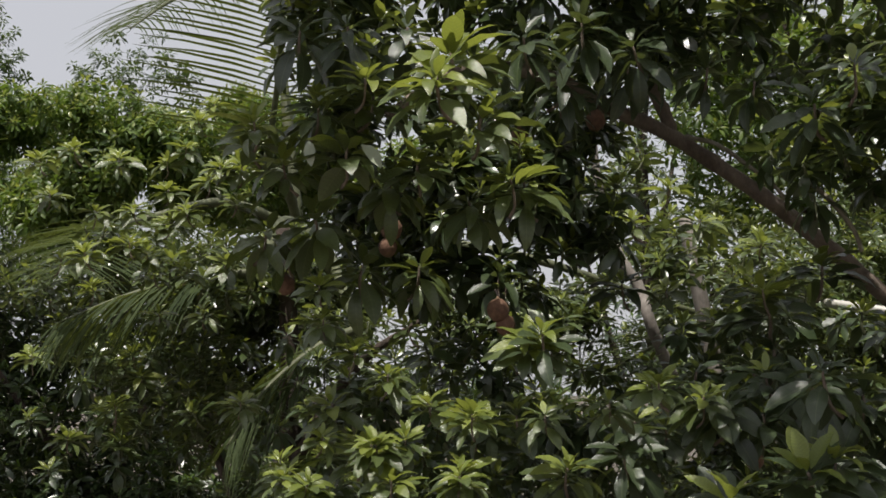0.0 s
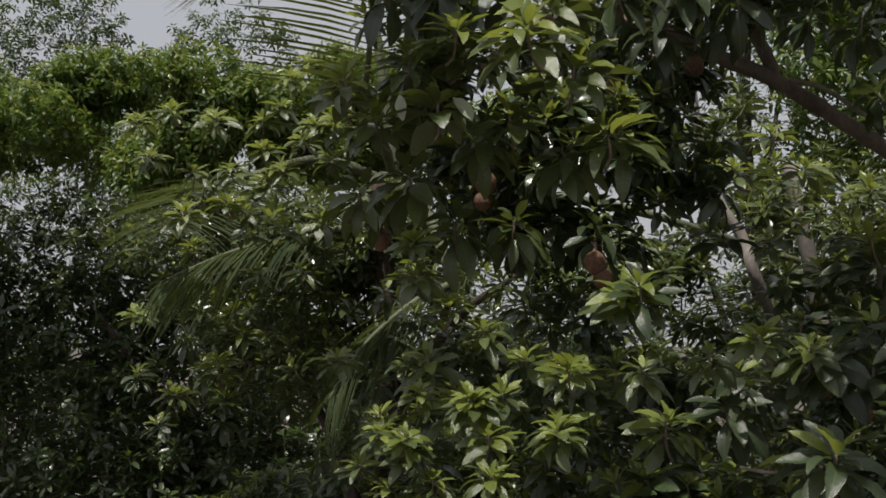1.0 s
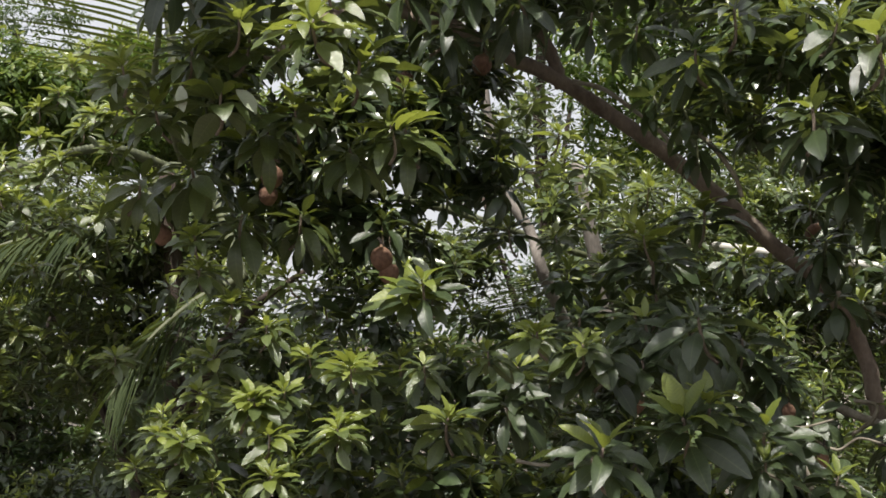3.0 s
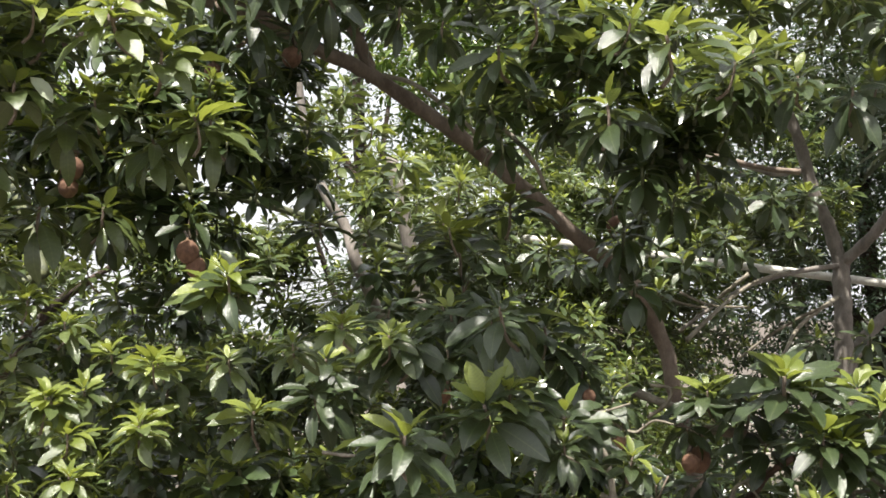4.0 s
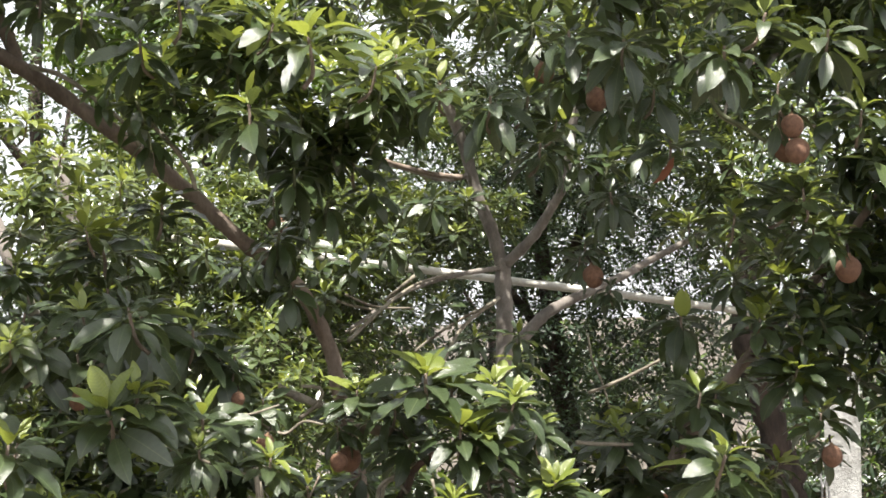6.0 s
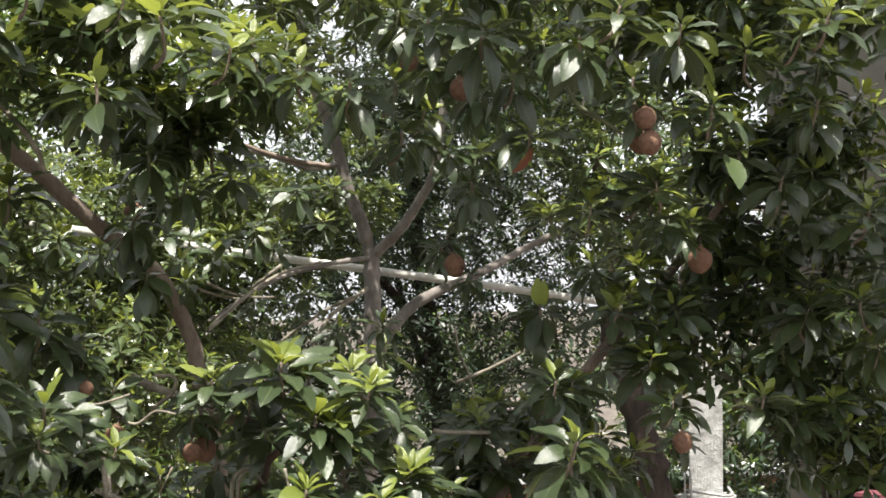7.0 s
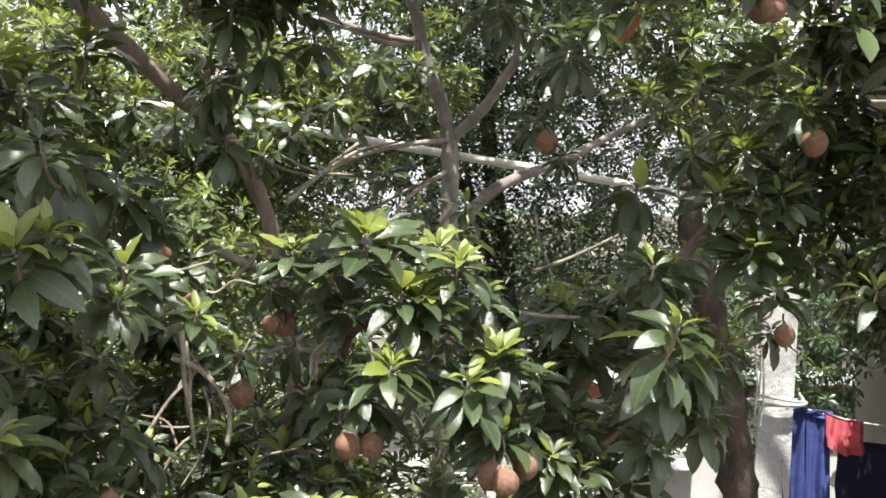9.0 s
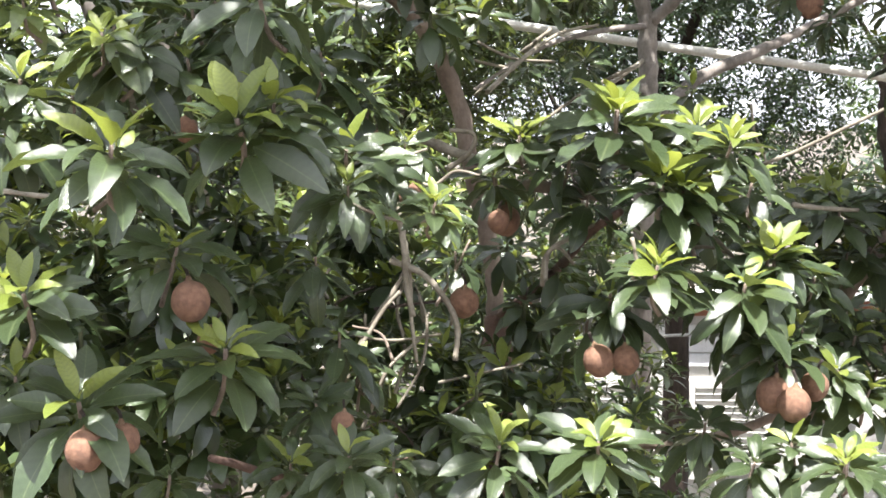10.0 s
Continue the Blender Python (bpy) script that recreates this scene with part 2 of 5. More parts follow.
# ---- leaves ----
def blade(length, width, bend, fold, cross, wave=0.0):
    """One leaf along +x with its upper side to +z: cross = how far along each row of three vertices stands.
    bend: degrees by which the tip droops; fold: height of the margins over the midrib."""
    verts = [(0.0, 0.0, 0.0)]
    for n, s in enumerate(cross):
        w = 0.5 * width * math.sin(math.pi * s ** 1.04) ** 0.8
        a = radians(bend) * s
        x = length * s * (math.sin(a) / a if abs(a) > 1e-3 else 1)
        z = -length * s * ((1 - math.cos(a)) / a if abs(a) > 1e-3 else 0)
        ripple = wave * (1 if n % 2 else -1)
        verts += [(x, w, z + fold * w + ripple), (x, 0, z), (x, -w, z + fold * w - ripple)]
    a = radians(bend)
    verts.append((length * (math.sin(a) / a if abs(a) > 1e-3 else 1), 0, -length * ((1 - math.cos(a)) / a if abs(a) > 1e-3 else 0)))
    faces = [(0, 2, 1), (0, 3, 2)]
    k = len(cross)
    for n in range(k - 1):
        b = 1 + 3 * n
        faces += [(b, b + 1, b + 4, b + 3), (b + 1, b + 2, b + 5, b + 4)]
    b, t = 1 + 3 * (k - 1), 1 + 3 * k
    faces += [(b, b + 1, t), (b + 1, b + 2, t)]
    return np.array(verts), faces


FULL, HIGH, LOW = (0.05, 0.15, 0.3, 0.45, 0.6, 0.74, 0.86, 0.95), (0.08, 0.25, 0.48, 0.72, 0.92), (0.3, 0.7)


def rosette_plan(rng, leaves, droop=1.0, spread=1.0):
    """The leaves of one whorl at a twig's end, of radius about 1: for each its matrix, shape and whether it is young."""
    plan = []
    turn = rng.uniform(0, 6.28)
    for i in range(leaves):
        f = i / (leaves - 1)
        a = turn + i * 2.39996 + rng.uniform(-0.25, 0.25)
        lift = 70 - (52 + 46 * droop) * f ** 0.62 + rng.uniform(-14, 14)
        size = (0.56 + 0.46 * min(1, f * 2.0)) * rng.uniform(0.66, 1.02) * spread
        m = Matrix.Rotation(a, 4, "Z") @ Matrix.Rotation(radians(-lift), 4, "Y") @ Matrix.Rotation(radians(rng.uniform(-28, 28)), 4, "X")
        m = Matrix.Translation((0, 0, 0.12 - 0.32 * f)) @ m @ Matrix.Translation((0.06 + 0.12 * f, 0, 0))
        bend = rng.uniform(8, 40) + 22 * droop * f * max(0.0, math.cos(radians(lift)))
        plan.append((m, size, size * rng.uniform(0.31, 0.41), bend, rng.uniform(0.12, 0.4), f))
    return plan


def rosette_arrays(rng, leaves, cross, droop=1.0, young=0.25, stalk=0.0):
    """Vertices, faces and material index of one whorl."""
    verts, faces, index = [], [], []
    for m, length, width, bend, fold, f in rosette_plan(rng, leaves, droop):
        v, fs = blade(length, width, bend, fold, cross, 0.012 if len(cross) > 3 else 0)
        v = v @ np.array(m.to_3x3()).T + np.array(m.translation)
        base = sum(len(x) for x in verts)
        verts.append(v)
        faces += [tuple(base + k for k in q) for q in fs]
        index += [1 if f < young else 0] * len(fs)
    if stalk:
        v, fs = tube([(0, 0, 0.1), (0.02, 0.0, -0.3), (0.05 * rng.uniform(-1, 1), 0.1 * rng.uniform(-1, 1), -stalk)], 0.035, 0.05, 6, 3, 0.1, 0, 3)
        base = sum(len(x) for x in verts)
        verts.append(np.array([tuple(q) for q in v]))
        faces += [tuple(base + k for k in q) for q in fs]
        index += [2] * len(fs)
    return np.concatenate(verts), faces, index


class Foliage:
    """Gathers many whorls into one mesh."""

    def __init__(self, variants):
        self.variants, self.v, self.f3, self.f4, self.i3, self.i4, self.n = [], [], [], [], [], [], 0
        for v, fs, ix in variants:
            tri = [(q, i) for q, i in zip(fs, ix) if len(q) == 3]
            quad = [(q, i) for q, i in zip(fs, ix) if len(q) == 4]
            self.variants.append((v, np.array([q for q, _ in tri]).reshape(-1, 3), np.array([q for q, _ in quad]).reshape(-1, 4), [i for _, i in tri], [i for _, i in quad]))

    def add(self, k, place, scale, turn):
        v, f3, f4, i3, i4 = self.variants[k % len(self.variants)]
        self.v.append(v @ (np.array(turn).T * scale) + np.array(place))
        self.f3.append(f3 + self.n)
        self.f4.append(f4 + self.n)
        self.i3 += i3
        self.i4 += i4
        self.n += len(v)

    def mesh(self, name, mats):
        v, f3, f4 = np.concatenate(self.v), np.concatenate(self.f3), np.concatenate(self.f4)
        me = bpy.data.meshes.new(name)
        me.vertices.add(len(v))
        me.vertices.foreach_set("co", v.ravel().astype(np.float32))
        loops = np.concatenate([f3.ravel(), f4.ravel()]).astype(np.int32)
        me.loops.add(len(loops))
        me.loops.foreach_set("vertex_index", loops)
        me.polygons.add(len(f3) + len(f4))
        starts = np.concatenate([np.arange(len(f3)) * 3, 3 * len(f3) + np.arange(len(f4)) * 4]).astype(np.int32)
        me.polygons.foreach_set("loop_start", starts)
        for m in mats:
            me.materials.append(m)
        me.polygons.foreach_set("material_index", np.array(self.i3 + self.i4, dtype=np.int32))
        me.polygons.foreach_set("use_smooth", np.ones(len(starts), dtype=bool))
        me.update(calc_edges=True)
        me.validate()
        return me


def leaning(rng, tilt, toward=None, pull=0.0):
    """A turn for a whorl: its axis leans by up to tilt degrees any way, and by pull degrees toward a heading."""
    a, b = rng.uniform(0, 6.283), radians(rng.uniform(0, tilt))
    up = Vector((math.sin(b) * math.cos(a), math.sin(b) * math.sin(a), math.cos(b)))
    if toward is not None:
        up += Vector(toward).normalized() * math.tan(radians(pull))
    up.normalize()
    q = Vector((0, 0, 1)).rotation_difference(up)
    return (q.to_matrix() @ Matrix.Rotation(rng.uniform(0, 6.283), 3, "Z"))


rng = random.Random(11)
LOW_WHORLS = [rosette_arrays(rng, 12, LOW, rng.uniform(0.3, 1.0), y, 0.6) for y in (0.0, 0.1, 0.2, 0.3, 0.4, 0.12)]
HIGH_WHORLS = [rosette_arrays(rng, 19, HIGH, d, y, 0.55) for d, y in ((0.7, 0.3), (1.0, 0.22), (1.3, 0.12), (0.8, 0.42), (1.5, 0.0), (1.1, 0.3))]
HIGH_MESHES = [mesh_of("shoot", v, f, [LEAF, YOUNG, GREEN_TWIG], ix) for v, f, ix in HIGH_WHORLS]
LEAF_MESHES = [mesh_of("leaf", *blade(1.0, w, b, fo, FULL, 0.012), [mat]) for mat in (NEAR_LEAF, NEAR_YOUNG, BRIGHT) for w, b, fo in ((0.35, 34, 0.35), (0.41, 52, 0.2), (0.31, 70, 0.4), (0.37, 20, 0.3))]


def blob(rng, centre, radii, hollow=0.35):
    """A random place within an ellipsoid, rarer towards its middle."""
    while True:
        p = Vector((rng.uniform(-1, 1), rng.uniform(-1, 1), rng.uniform(-1, 1)))
        if p.length < 1 and (p.length > hollow or rng.random() < 0.5):
            return Vector(centre) + Vector((p.x * radii[0], p.y * radii[1], p.z * radii[2])), p


def clumps(centre, radii, many, size, count, whorl, seed):
    """Breaks a large crown into rounded clumps round its outside, with gaps between them."""
    r = random.Random(seed)
    out = []
    for _ in range(many):
        p, unit = blob(r, centre, [0.85 * q for q in radii], 0.8)
        k = r.uniform(0.65, 1.35)
        out.append((tuple(p), (size * k, size * k, size * k * 0.62), int(count * k * k), whorl * r.uniform(0.85, 1.15)))
    return out


def crown(parent, label, blobs, mats, seed, whorls=None, tilt=35.0, clear=1.45):
    """Whorls scattered through the ellipsoids (centre, radii, count, whorl radius), as one mass of foliage."""
    r = random.Random(seed)
    fo = Foliage(whorls or LOW_WHORLS)
    for centre, radii, count, size in blobs:
        for _ in range(count):
            p, unit = blob(r, centre, radii)
            if p.z < 0.25 or (p - Vector((0.35, 0.1, 3.25))).length < clear:
                continue
            fo.add(r.randrange(99), p, size * r.uniform(0.75, 1.25), leaning(r, tilt, (unit.x, unit.y, 0.25), 22))
    return child("crown", fo.mesh("crown", mats), parent, None, label, "stuff")


def cluster(parent, x, y, z, radius, k, lean=(0, -1, 0), pull=20, leaves=0, droop=1.0, young=0.25, seed=0, bright=False):
    """A whorl at the end of a twig, as a part of its tree; with leaves, each leaf is a piece of its own."""
    r = random.Random(int(1000 * (x + 3 * y + 7 * z)) + seed)
    m = Matrix.Translation((x, y, z)) @ leaning(r, 16, lean, pull).to_4x4() @ Matrix.Scale(radius, 4)
    if not leaves:
        return child("shoot", HIGH_MESHES[k % 6], parent, m)
    v, f = tube([(0, 0, 0.12), (0.01, 0.02, -0.2), (0.06 * r.uniform(-1, 1), 0.08, -0.45), (0.1 * r.uniform(-1, 1), 0.25, -0.62)], 0.025, 0.035, 7, 4, 0.1, 0, 3)
    ob = child("shoot", mesh_of("shoot", v, f, [BARK]), parent, m)
    for lm, length, width, bend, fold, share in rosette_plan(r, leaves, droop):
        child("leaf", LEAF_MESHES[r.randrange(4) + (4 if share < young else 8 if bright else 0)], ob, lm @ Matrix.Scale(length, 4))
    return ob


# how the shoots of a part of a tree grow: heading's pull, leaves in a whorl, young share by kind of whorl, blades in
# the sun-lightened tone
LOW_BOUGH = (18, 24, (0.22, 0.14, 0.08, 0.32, 0.0), False)
INNER = (14, 19, (0.22, 0.14, 0.08, 0.32, 0.0), False)
# shoots whose old blades carry sunlight in a lighter green
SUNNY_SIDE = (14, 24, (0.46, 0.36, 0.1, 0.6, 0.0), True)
PLAIN = (14, 0, (0, 0, 0, 0, 0), False)
FRUITING = (10, 16, (0.08, 0.08, 0.08, 0.08, 0.08), False)
DROOP = (0.6, 0.85, 1.05, 0.5, 1.4)


def shoots(parent, style, rows):
    """Leafy twig ends of one branch: x, y, z, radius and kind of whorl (3 young and upright, 4 old and hanging)."""
    pull, leaves, young, bright = style
    for x, y, z, size, k in rows:
        cluster(parent, x, y, z, size, k, (-0.1, -1, 0), pull, leaves=leaves, droop=DROOP[k], young=young[k], bright=bright)


def single_leaf(parent, place, way, length, mat, width=0.4, roll=0.0, label=""):
    """One leaf by itself, from its base at place along way."""
    q = Vector((1, 0, 0)).rotation_difference(Vector(way).normalized())
    m = Matrix.Translation(place) @ q.to_matrix().to_4x4() @ Matrix.Rotation(radians(roll), 4, "X") @ Matrix.Scale(length, 4)
    return child("leaf", mesh_of("leaf", *blade(1.0, width, 35, 0.25, HIGH, 0.015), [mat]), parent, m, label)

# ---- ground and buildings ----
GROUND = -1.6


def ground_sheet():
    bm = bmesh.new()
    bmesh.ops.create_grid(bm, x_segments=60, y_segments=60, size=30)
    for v in bm.verts:
        v.co.z = 0.05 * noise.noise(v.co * 0.5) + 0.02 * noise.noise(v.co * 1.7)
        far = max(abs(v.co.x), abs(v.co.y))
        if far > 29.9:
            v.co *= 100
            v.co.z = 0
    me = bpy.data.meshes.new("ground")
    bm.to_mesh(me)
    bm.free()
    me.materials.append(SOIL)
    return thing("ground", "dark soil with leaf litter under the fruit trees", "ground", (0, 0, GROUND), "", "structure", me)


ground_sheet()


def yard():
    """Cast concrete slabs with open joints in front of the house."""
    y = thing("pavement", "pale concrete yard of cast slabs before the house", "pavement", (0, 0, GROUND + 0.06), "", "structure", box_mesh("pavement", (7.6, 5.0, 0.06), SOIL, 0.01))
    y.matrix_basis = pose(6.2, 8.3, GROUND + 0.06, 0, 0, -30)
    me = box_mesh("slab", (0.92, 0.92, 0.08), CONCRETE, 0.012)
    for i in range(8):
        for j in range(5):
            child("slab", me, y, pose(-3.3 + 0.945 * i, -1.95 + 0.945 * j, 0.035))


yard()


def slab(name, parent, mat, centre, size, turn=0.0, bevel=0.01, label=""):
    return child(name, box_mesh(name, size, mat, bevel), parent, pose(*centre, 0, 0, turn), label)


def side_building():
    b = thing("building", "white limewashed wall of the next building, dappled with leaf shadows", "building", (6.15, 3.88, GROUND))
    b.rotation_euler = (0, 0, radians(28))
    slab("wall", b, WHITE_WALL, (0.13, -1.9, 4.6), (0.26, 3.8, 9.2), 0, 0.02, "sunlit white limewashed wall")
    slab("end_wall", b, WHITE_WALL, (1.9, -3.68, 4.6), (3.27, 0.24, 9.2), 0, 0.02)
    slab("roof", b, CREAM, (1.7, -1.9, 9.3), (3.8, 4.2, 0.2), 0, 0.02)


def beige_building():
    b = thing("building", "plain beige rendered building standing in the shade", "building", (6.95, 4.45, GROUND))
    b.rotation_euler = (0, 0, radians(-24))
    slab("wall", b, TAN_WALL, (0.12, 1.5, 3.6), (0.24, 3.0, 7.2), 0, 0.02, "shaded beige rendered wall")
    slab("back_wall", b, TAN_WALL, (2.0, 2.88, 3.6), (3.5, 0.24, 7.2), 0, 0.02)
    slab("roof", b, CREAM, (1.8, 1.5, 7.3), (4.2, 3.4, 0.2), 0, 0.02)
    slab("band", b, PINK, (-0.03, 1.5, 4.0), (0.08, 3.0, 0.1), 0, 0.01)


side_building()
beige_building()


def low_wall():
    w = thing("compound_wall", "low maroon painted garden wall beside the white building", "wall", (6.55, 5.0, GROUND), "", "structure")
    w.rotation_euler = (0, 0, radians(-38))
    slab("wall", w, MAROON, (0.35, 0, 1.35), (2.0, 0.14, 2.7), 0, 0.015)
    slab("coping", w, PINK, (0.35, 0, 2.73), (2.06, 0.2, 0.06), 0, 0.015)


low_wall()


def end_wall():
    w = thing("compound_wall", "low maroon painted wall end below the beige building", "wall", (6.1, 4.3, GROUND), "", "structure")
    w.rotation_euler = (0, 0, radians(-78))
    slab("wall", w, MAROON, (0, 0, 1.86), (0.58, 0.14, 3.72), 0, 0.02)
    slab("coping", w, MAROON, (0, 0, 3.735), (0.58, 0.17, 0.03), 0, 0.01)


end_wall()


def small_house():
    """A flat-roofed house: a projecting white ledge under a beige parapet, an orange band, a window and shutters."""
    h = thing("house", "beige house with white ledge, orange band and white window", "house", (8.9, 11.3, GROUND))
    h.rotation_euler = (0, 0, radians(-30))
    slab("wall", h, CREAM, (0, 0.1, 1.3), (6.4, 0.2, 2.6))
    slab("band", h, ORANGE, (0, 0.085, 2.70), (6.4, 0.23, 0.2), 0, 0.006, "weathered orange painted band")
    slab("ledge", h, WHITE_WALL, (0, -0.06, 2.87), (6.9, 0.5, 0.12), 0, 0.012, "white projecting ledge")
    slab("parapet", h, TAN_WALL, (0, 0.16, 3.13), (6.4, 0.2, 0.40), 0, 0.012, "beige rendered parapet")
    slab("side_wall", h, PINK, (-3.1, 2.0, 1.4), (0.2, 3.6, 2.8))
    slab("side_wall", h, PINK, (3.1, 2.0, 1.4), (0.2, 3.6, 2.8))
    slab("back_wall", h, CREAM, (0, 3.9, 1.4), (6.4, 0.2, 2.8))
    slab("roof", h, CONCRETE, (0, 2.1, 2.88), (6.0, 3.6, 0.12), 0, 0.01)
    w = slab("window", h, WHITE_WALL, (0.28, -0.02, 2.24), (0.74, 0.08, 0.56), 0, 0.008, "white window frame")
    for x in (-0.17, 0.17):
        child("pane", box_mesh("pane", (0.29, 0.02, 0.44), DARK_GLASS, 0), w, pose(x, -0.036, 0))
    slab("sill", w, WHITE_WALL, (-0.04, -0.06, -0.42), (0.92, 0.3, 0.1), 0, 0.01, "broad white sill")
    louvre = box_mesh("louvre", (0.8, 0.02, 0.085), CREAM, 0.004)
    for x in (-2.2, -0.75):
        w = slab("window", h, CREAM, (x, -0.03, 1.25), (0.95, 0.1, 1.2), 0, 0.008, "white window with louvred shutters")
        child("pane", box_mesh("pane", (0.8, 0.03, 1.05), DARK_GLASS, 0), w, pose(0, -0.045, 0))
        for k in range(14):
            child("louvre", louvre, w, pose(0, -0.075, -0.49 + 0.075 * k, 24))
    board = box_mesh("board", (0.62, 0.03, 0.15), WHITE_WALL, 0.006)
    for k in range(3):
        child("board", board, h, pose(-1.25, -0.03, 2.08 + 0.17 * k), "white board" if k == 0 else "")
    v, f = tube([(-0.9, -0.06, 0.1), (-0.9, -0.06, 1.4), (-0.9, -0.06, 2.8)], 0.03, 0.03, 8, 4, 0.02)
    child("downpipe", mesh_of("downpipe", v, f, [WHITE_WALL]), h)



small_house()


def concrete_post():
    p = thing("concrete_post", "whitewashed concrete post with flaking paint, leaning slightly", "post", (6.03, 6.13, GROUND))
    p.rotation_euler = (0, radians(2.6), radians(-42))
    bm = bmesh.new()
    bmesh.ops.create_cube(bm, size=1)
    bmesh.ops.scale(bm, vec=(0.23, 0.2, 4.7), verts=bm.verts)
    bmesh.ops.subdivide_edges(bm, edges=bm.edges[:], cuts=9, use_grid_fill=True)
    for v in bm.verts:
        v.co += Vector((noise.noise(v.co * 6), noise.noise(v.co * 6 + Vector((9, 0, 0))), 0)) * 0.014
        v.co.z += 2.35
    me = bpy.data.meshes.new("shaft")
    bm.to_mesh(me)
    bm.free()
    me.materials.append(POST)
    child("shaft", me, p)
    v, f = tube([(-0.16, -0.14, 3.53), (0.16, -0.14, 3.55), (0.16, 0.13, 3.54), (-0.16, 0.13, 3.52), (-0.16, -0.14, 3.54)], 0.014, 0.014, 6, 4, 0.1)
    child("cord_tie", mesh_of("cord_tie", v, f, [ROPE]), p)
    v, f = tube([(-0.15, -0.14, 3.60), (0.16, -0.13, 3.57), (0.16, 0.13, 3.59)], 0.010, 0.010, 6, 4, 0.1)
    child("cord_tie", mesh_of("cord_tie", v, f, [ROPE]), p)


concrete_post()


def cloth_mesh(name, mat, p, q, drop, folds, seed):
    """A cloth hung over the line from p to q, with folds."""
    r = random.Random(seed)
    p, q = Vector(p), Vector(q)
    along = (q - p).normalized()
    out = along.cross(Vector((0, 0, 1))).normalized()
    nu, nv = 16, 14
    verts, faces = [], []
    ph = r.uniform(0, 6)
    for side in (1, -1):
        for j in range(nv + 1):
            for i in range(nu + 1):
                u, v = i / nu, j / nv
                wave = (0.012 + 0.035 * v) * math.sin(folds * 6.28 * u + ph + v) + 0.012 * math.sin(17 * u + 5 * v + ph)
                sag = -0.02 * math.sin(math.pi * u)
                z = -drop * v * (1 if side > 0 else 0.82) * (1 + 0.05 * math.sin(5 * u + ph))
                verts.append(p + (q - p) * (u + 0.03 * v * math.sin(9 * v + ph)) + out * (side * (0.012 + 0.02 * v) + wave) + Vector((0, 0, z + sag + 0.012)))
    row = nu + 1
    half = row * (nv + 1)
    for s in (0, half):
        for j in range(nv):
            for i in range(nu):
                a = s + j * row + i
                faces.append((a, a + 1, a + row + 1, a + row))
    for i in range(nu):
        faces.append((i, i + 1, half + i + 1, half + i))
    return mesh_of(name, verts, faces, [mat])


def cloth(name, label, mat, p, q, drop, folds, seed):
    return thing(name, label, "laundry", (0, 0, 0), "laundry", "", cloth_mesh(name, mat, p, q, drop, folds, seed))


LINE = [(4.4, 7.0, 1.80), (5.2, 6.58, 1.84), (5.93, 6.05, 1.95), (6.2, 5.9, 1.94)]
v, f = tube(LINE, 0.011, 0.011, 6, 8, 0.05)
thing("clothes_line", "grey cord tied round a white post", "cord", (-0.06, 0.06, 0), "", "", mesh_of("clothes_line", v, f, [ROPE]))
v, f = tube([(6.2, 5.9, 1.94), (6.7, 5.55, 1.80), (7.4, 5.1, 1.74), (8.6, 4.6, 2.0)], 0.008, 0.008, 6, 8, 0.05)
thing("clothes_line", "thin sagging cord with washing on it", "cord", (-0.06, 0.06, 0), "", "", mesh_of("clothes_line", v, f, [ROPE]))

v, f = tube([(6.05, 4.10, 2.36), (5.9, 3.7, 2.42), (5.75, 3.3, 2.52), (5.3, 2.7, 2.85)], 0.012, 0.012, 6, 6, 0.05)
thing("cable", "dark cable slung along the white wall", "cable", (0, 0, 0), "", "", mesh_of("cable", v, f, [TRUNK_BARK]))

# ---- the sapodilla tree with the long leaning limb ----
sapodilla = thing("sapodilla_tree", "sapodilla tree with a long leaning limb and brown fruit", "tree", (0, 0, 0), "sapodilla trees")
stem("trunk", sapodilla, RED_BARK, [(1.71, 3.70, GROUND), (1.76, 3.75, 0.6), (1.78, 3.69, 2.07), (1.81, 3.75, 2.31), (1.82, 3.77, 2.44), (1.84, 3.80, 2.58)], 0.07, 0.043, "reddish brown bark")
stem("limb", sapodilla, BARK, [(1.83, 3.79, 2.44), (1.84, 3.82, 2.58), (1.85, 3.87, 2.77), (1.80, 3.91, 3.07), (1.77, 3.93, 3.26), (1.61, 3.82, 3.49), (1.41, 3.72, 3.62), (1.23, 3.70, 3.78), (1.08, 3.71, 3.91), (0.97, 3.66, 3.98), (0.68, 3.69, 4.19), (0.45, 3.66, 4.29)], 0.029, 0.025, "smooth brown leaning limb")
stem("limb", sapodilla, BARK, [(0.69, 3.69, 4.17), (0.665, 3.71, 4.27), (0.61, 3.72, 4.42), (0.62, 3.67, 4.60), (0.70, 3.6, 4.9)], 0.024, 0.018)
stem("limb", sapodilla, BARK, [(0.45, 3.66, 4.29), (0.25, 3.5, 4.35), (0.0, 3.25, 4.3), (-0.2, 3.0, 4.1)], 0.03, 0.012)
stem("limb", sapodilla, RED_BARK, [(1.82, 3.77, 2.40), (1.4, 3.2, 2.38), (1.0, 2.75, 2.45), (0.72, 2.5, 2.6)], 0.013, 0.007)
stem("limb", sapodilla, RED_BARK, [(1.84, 3.79, 2.58), (1.75, 3.2, 2.80), (1.62, 2.8, 2.92), (1.62, 2.65, 2.98)], 0.014, 0.008)
stem("limb", sapodilla, BARK, [(1.82, 3.76, 2.37), (2.0, 3.2, 2.3), (2.3, 2.9, 2.45), (2.7, 2.7, 2.8)], 0.016, 0.01)
